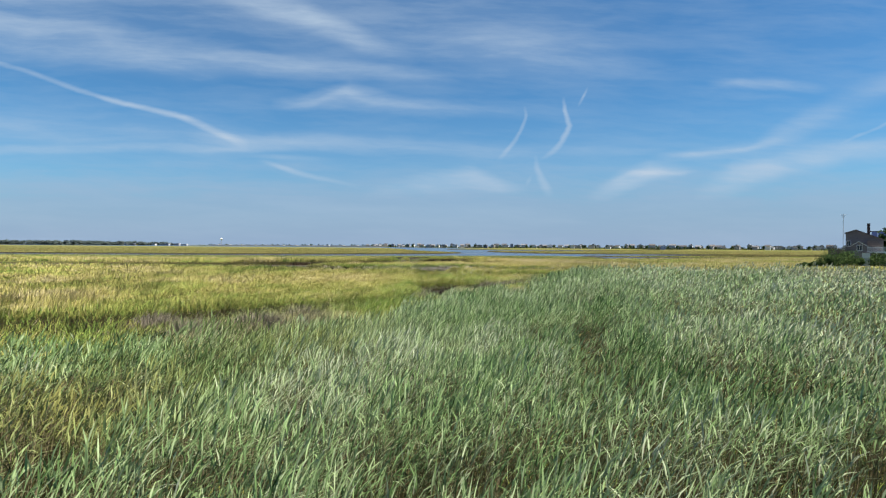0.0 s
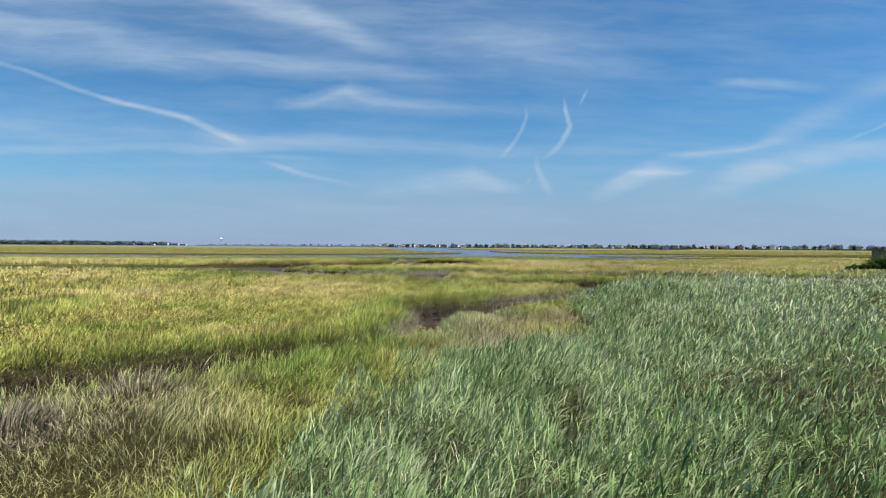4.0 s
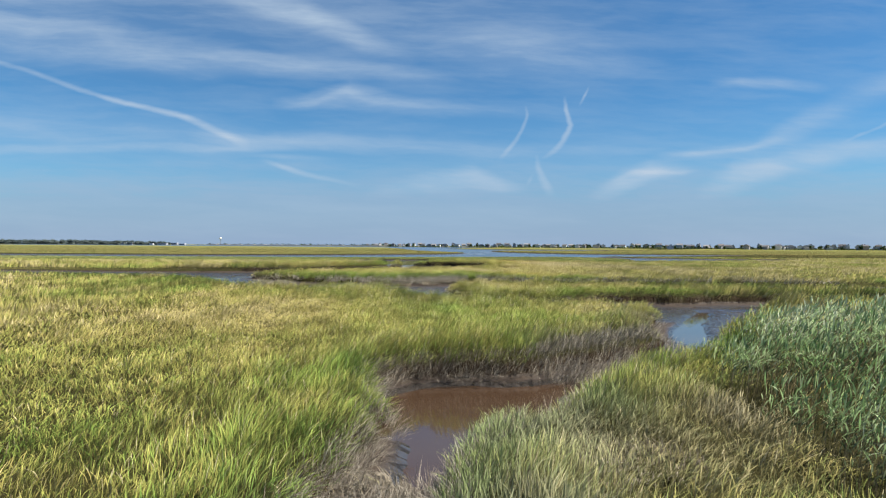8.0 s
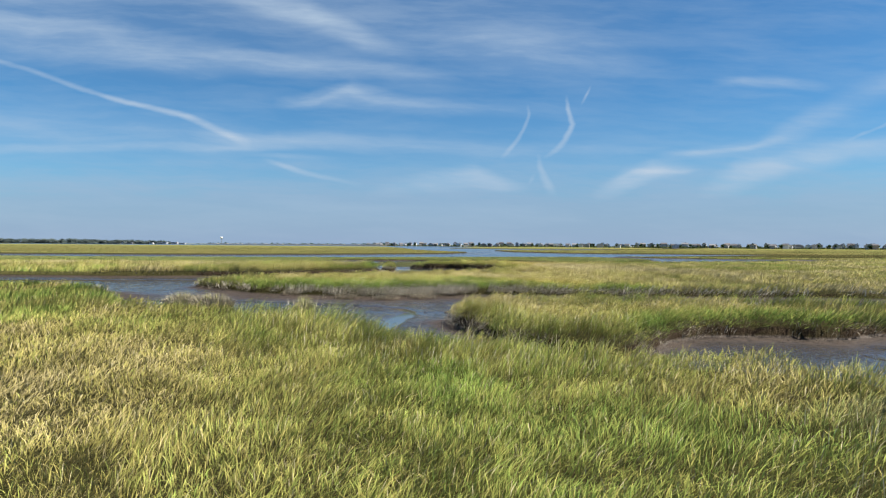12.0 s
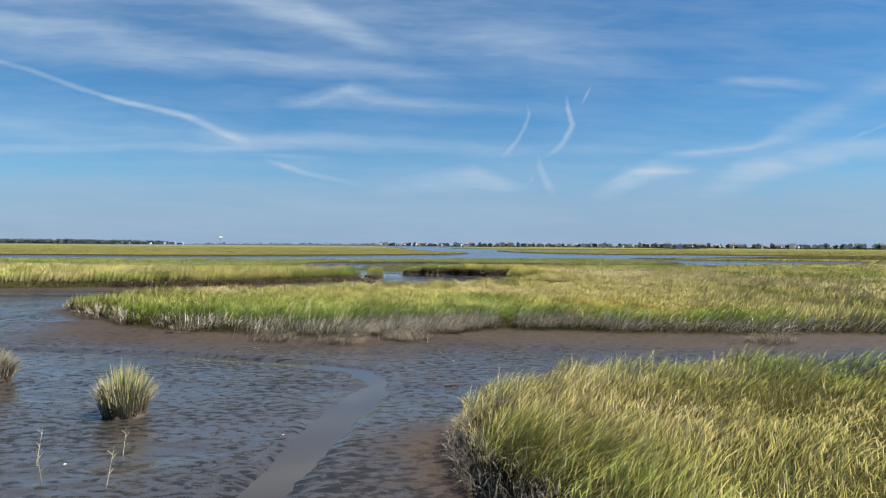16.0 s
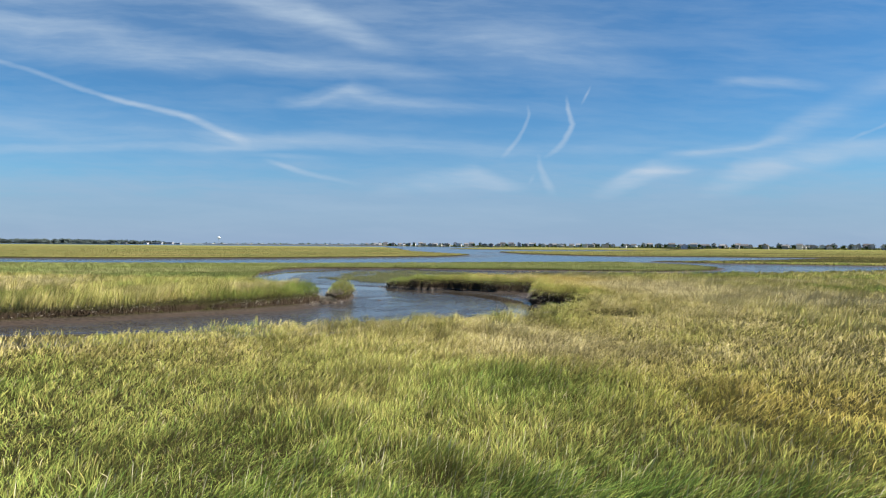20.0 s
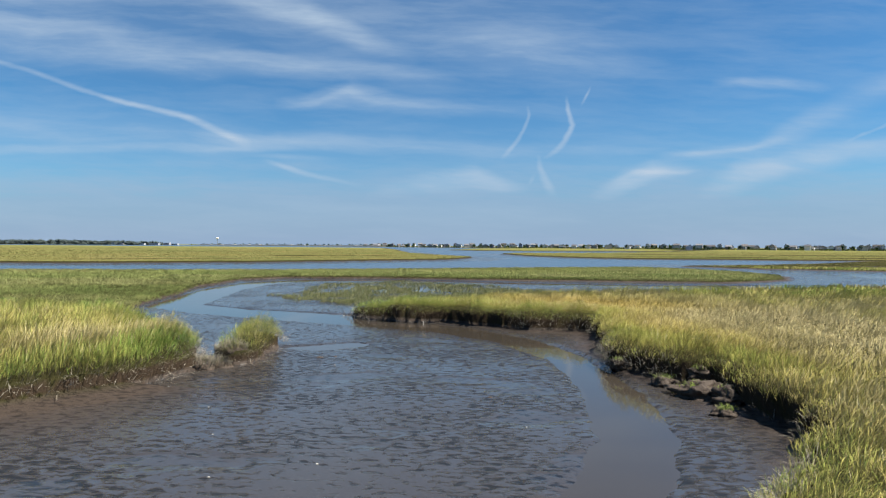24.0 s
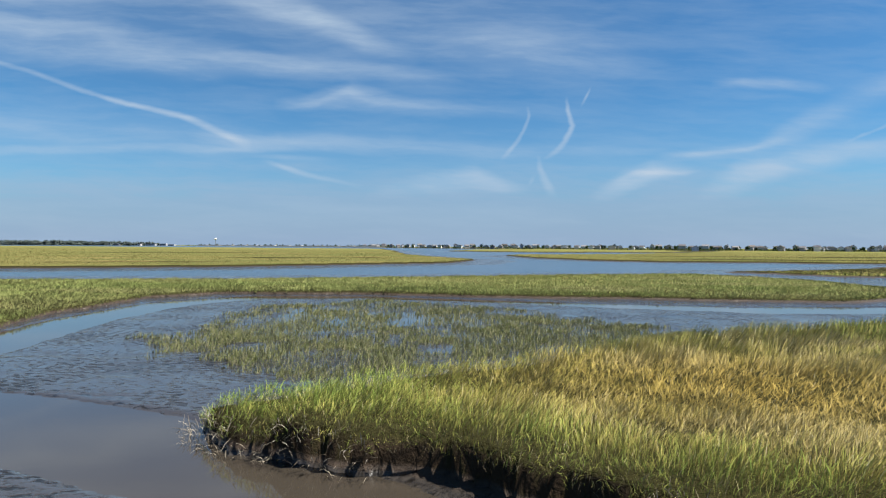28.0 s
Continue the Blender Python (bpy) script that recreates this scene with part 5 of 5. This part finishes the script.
def tussock(x, y, rx, ry, tall, count, label, green=0.5, spread_out=0.25, seed=0, group="grass tussocks on the mud", mound=0.36, fall=(0.05, 0.0)):
    r = np.random.default_rng(seed + 500)
    z = max(ground_at(x, y), 0.0)
    ob = thing("grass_tussock", x, y, z - 0.03, label, "tussock", group)
    part("mound", dome(rx * 0.92, ry * 0.92, mound, seed), M_MUD, ob, "dark wet peat mound")
    a, q = r.random(count) * 2 * math.pi, np.sqrt(r.random(count))
    px, py = np.cos(a) * q * rx * 0.9, np.sin(a) * q * ry * 0.9
    h = tall * (0.55 + 0.5 * r.random(count)) * (1 - 0.35 * q ** 2)
    out = spread_out * (0.3 + q) * (0.4 + 0.9 * r.random(count)) * tall
    w = np.clip(green + r.normal(0, 0.25, count) - 0.35 * q, 0, 1)
    tip = pick(w, (0.46, 0.41, 0.32), (0.50, 0.45, 0.27), (0.42, 0.46, 0.12), (0.24, 0.36, 0.06))
    tip = tip * (0.45 + 0.45 * r.random((count, 1))) * (1.0 if green > 0.1 or y > 40 else 0.62)
    root = np.tile(np.array([0.22, 0.18, 0.13]), (count, 1)) * (0.6 + 0.6 * r.random((count, 1)))
    g = blades("tuft", px, py, 0.55 * mound * (1 - 0.7 * q), h, np.full(count, 0.020), np.cos(a) * out + fall[0] * (0.5 + r.random(count)), np.sin(a) * out + fall[1] * (0.5 + r.random(count)), root, tip, M_GRASS)
    g.parent = ob
    tagged(g, kind="stuff")
    return ob


def build_flats():
    tussock(-8.9, 94.2, 0.62, 0.55, 1.45, 1100, "lone green and grey grass tussock on wet mud", 0.6, 0.22, 1)
    tussock(-18.3, 98.6, 1.5, 0.6, 1.25, 1900, "long grey cordgrass clump on the mudflat", 0.35, 0.25, 2)
    tussock(-16.2, 98.2, 1.6, 0.65, 1.25, 1900, "long grey cordgrass clump on the mudflat", 0.35, 0.25, 3)
    for k, (x, y, n) in enumerate(((-10.7, 156.7, 700), (-10.1, 157.4, 700), (-9.7, 158.2, 520))):
        tussock(x, y, 0.85, 0.6, 0.55, n, "low grey tussock between the peninsula and the islet", 0.2, 0.25, 6 + k, "tussocks by the islet", 0.34)
    for k, (x, y, rx, n) in enumerate(((3.1, 81.4, 0.35, 170), (3.8, 80.6, 0.4, 190), (2.4, 82.6, 0.3, 90), (-1.8, 107.7, 0.6, 300), (-5.0, 106.5, 0.6, 300), (-8.4, 107.1, 0.6, 260),
                                        (15.8, 107.4, 0.6, 260), (-0.6, 79.2, 0.3, 60), (-13.4, 109.3, 0.5, 200), (-1.2, 46.4, 0.5, 260), (-0.4, 45.4, 0.4, 200),
                                        (5.2, 57.0, 0.6, 260), (6.6, 58.3, 0.6, 260),
                                        (8.2, 59.8, 0.6, 260), (7.2, 57.0, 0.5, 200), (3.6, 46.0, 0.6, 240), (1.8, 45.2, 0.6, 260))):
        tussock(x, y, rx * 2.1, rx * 1.5, 0.75, n, "spray of pale dead stems on the creek mud", 0.0, 0.22, 20 + k, "sprays of dead stems", 0.04,
                (0.42 if k % 3 else -0.30, -0.40))
    for k, (x, y, rx, n) in enumerate(((-10.6, 27.2, 1.3, 800), (-8.4, 28.8, 1.2, 750), (-12.6, 28.0, 1.1, 600), (-7.0, 31.6, 1.0, 520), (-9.8, 30.8, 0.9, 420), (-6.4, 34.6, 0.8, 360))):
        tussock(x, y, rx, rx * 0.75, 0.95, n, "thicket of grey dead stems in the creek hollow", 0.04, 0.28, 60 + k, "thickets of dead stems", 0.22, (0.12, -0.05))
    # lone weed stems that stand in the mud
    r = np.random.default_rng(77)
    spots = [(-9.6, 89.6), (-8.8, 90.3), (-8.0, 89.2), (-7.2, 90.8), (-6.6, 89.0), (-10.4, 90.4), (-6.0, 106.6), (-0.9, 106.8), (-3.2, 106.9), (-10.2, 106.9), (2.0, 51.0), (2.6, 51.8), (1.4, 50.6)]
    for x, y in spots:
        ob = thing("weed_stem", x, y, ground_at(x, y) - 0.02, "thin pale weed stem standing in wet mud", "weed", "weed stems in the mud")
        bm, base = bmesh.new(), Vector((0, 0, 0))
        tall, tilt = 0.45 + 0.4 * r.random(), r.normal(0, 0.18, 2)
        for k in range(4):
            tip = base + Vector((tilt[0] * tall / 4, tilt[1] * tall / 4, tall / 4))
            rod(bm, base, tip, 0.011 - 0.002 * k, 0.009 - 0.002 * k, 5)
            base = tip
        part("stem", bm, M_STRAW, ob)
        for k in range(6):
            h, a = tall * (0.3 + 0.12 * k), 2.4 * k + r.random()
            bm = rod(bmesh.new(), (tilt[0] * h, tilt[1] * h, h), (tilt[0] * h + 0.09 * math.cos(a), tilt[1] * h + 0.09 * math.sin(a), h + 0.09), 0.007, 0.003, 4)
            part("twig", bm, M_STRAW, ob)
    # slumped peat blocks below the undercut bank
    for k, (x, y, s) in enumerate(((9.8, 152.3, 1.15), (10.6, 151.2, 0.95), (9.2, 154.2, 0.75), (10.6, 154.0, 0.7), (8.2, 157.0, 0.55), (9.6, 149.6, 0.5))):
        ob = thing("peat_block", x, y, ground_at(x, y), "slumped peat block with a grassy top", "peat block", "slumped peat blocks", 40 * k)
        part("block", dome(s * 0.9, s * 0.7, s * 0.42, k + 3, rugged=0.5, fine=4, crumbs=0.35), M_MUD, ob)
        r = np.random.default_rng(800 + k)
        n = 110
        px, py = r.normal(0, s * 0.22, n), r.normal(s * 0.1, s * 0.2, n)
        tip = pick(r.random(n), (0.14, 0.22, 0.04), (0.22, 0.28, 0.06), (0.36, 0.33, 0.20))
        g = blades("tuft", px, py, np.full(n, s * 0.30), 0.08 + 0.16 * r.random(n), np.full(n, 0.02), r.normal(0, 0.15, n), r.normal(0, 0.15, n), tip * 0.6, tip, M_GRASS)
        g.parent = tagged(ob)
        tagged(g, kind="stuff")
    for k, (x, y, s) in enumerate(((-5.9, 160.0, 0.13), (-5.2, 160.4, 0.09), (-6.6, 163.0, 0.15), (-1.0, 168.0, 0.10), (2.0, 152.0, 0.08))):
        ob = thing("mud_clod", x, y, ground_at(x, y), "dark clod of mud and weed on the flat", "clod", "clods on the flat")
        part("lump", dome(s * 1.6, s, s * 0.6, 50 + k), M_MUD, ob)
    wood = thing("driftwood", 0.2, 97.9, ground_at(0.2, 97.9) + 0.03, "short dark piece of driftwood on wet mud", "driftwood")
    part("stick", rod(bmesh.new(), (-0.24, 0, 0.0), (0.22, 0.05, 0.03), 0.035, 0.022), M_DRIFT, wood)
    part("twig", rod(bmesh.new(), (0.02, 0.01, 0.01), (0.12, 0.16, 0.10), 0.014, 0.006, 5), M_DRIFT, wood)
    r = random.Random(8)
    bm = bmesh.new()
    bmesh.ops.create_icosphere(bm, subdivisions=2, radius=0.028)
    for v in bm.verts:
        v.co.z *= 0.45 if v.co.z > 0 else 0.15
        v.co.x *= 1.35
    shell = part("shell", bm, M_SHELL)
    tagged(shell, "small bleached clam shell on the mud", "shell", "shells on the mud")
    first = True
    for y0, y1, count in ((80, 105, 9), (138, 172, 15)):
        for _ in range(count):
            x, y = r.uniform(-14, 8), r.uniform(y0, y1)
            if float(sample(edge, np.array([x]), np.array([y]))[0]) < -0.5 and ground_at(x, y) > 0.02:
                m = pose(x, y, ground_at(x, y) + 0.01, r.uniform(-10, 10), r.uniform(-10, 10), r.uniform(0, 360))
                if first:
                    shell.matrix_world, first = m, False
                else:
                    copy_thing(shell, m)


build_house()
build_bushes()
build_town()
build_flats()
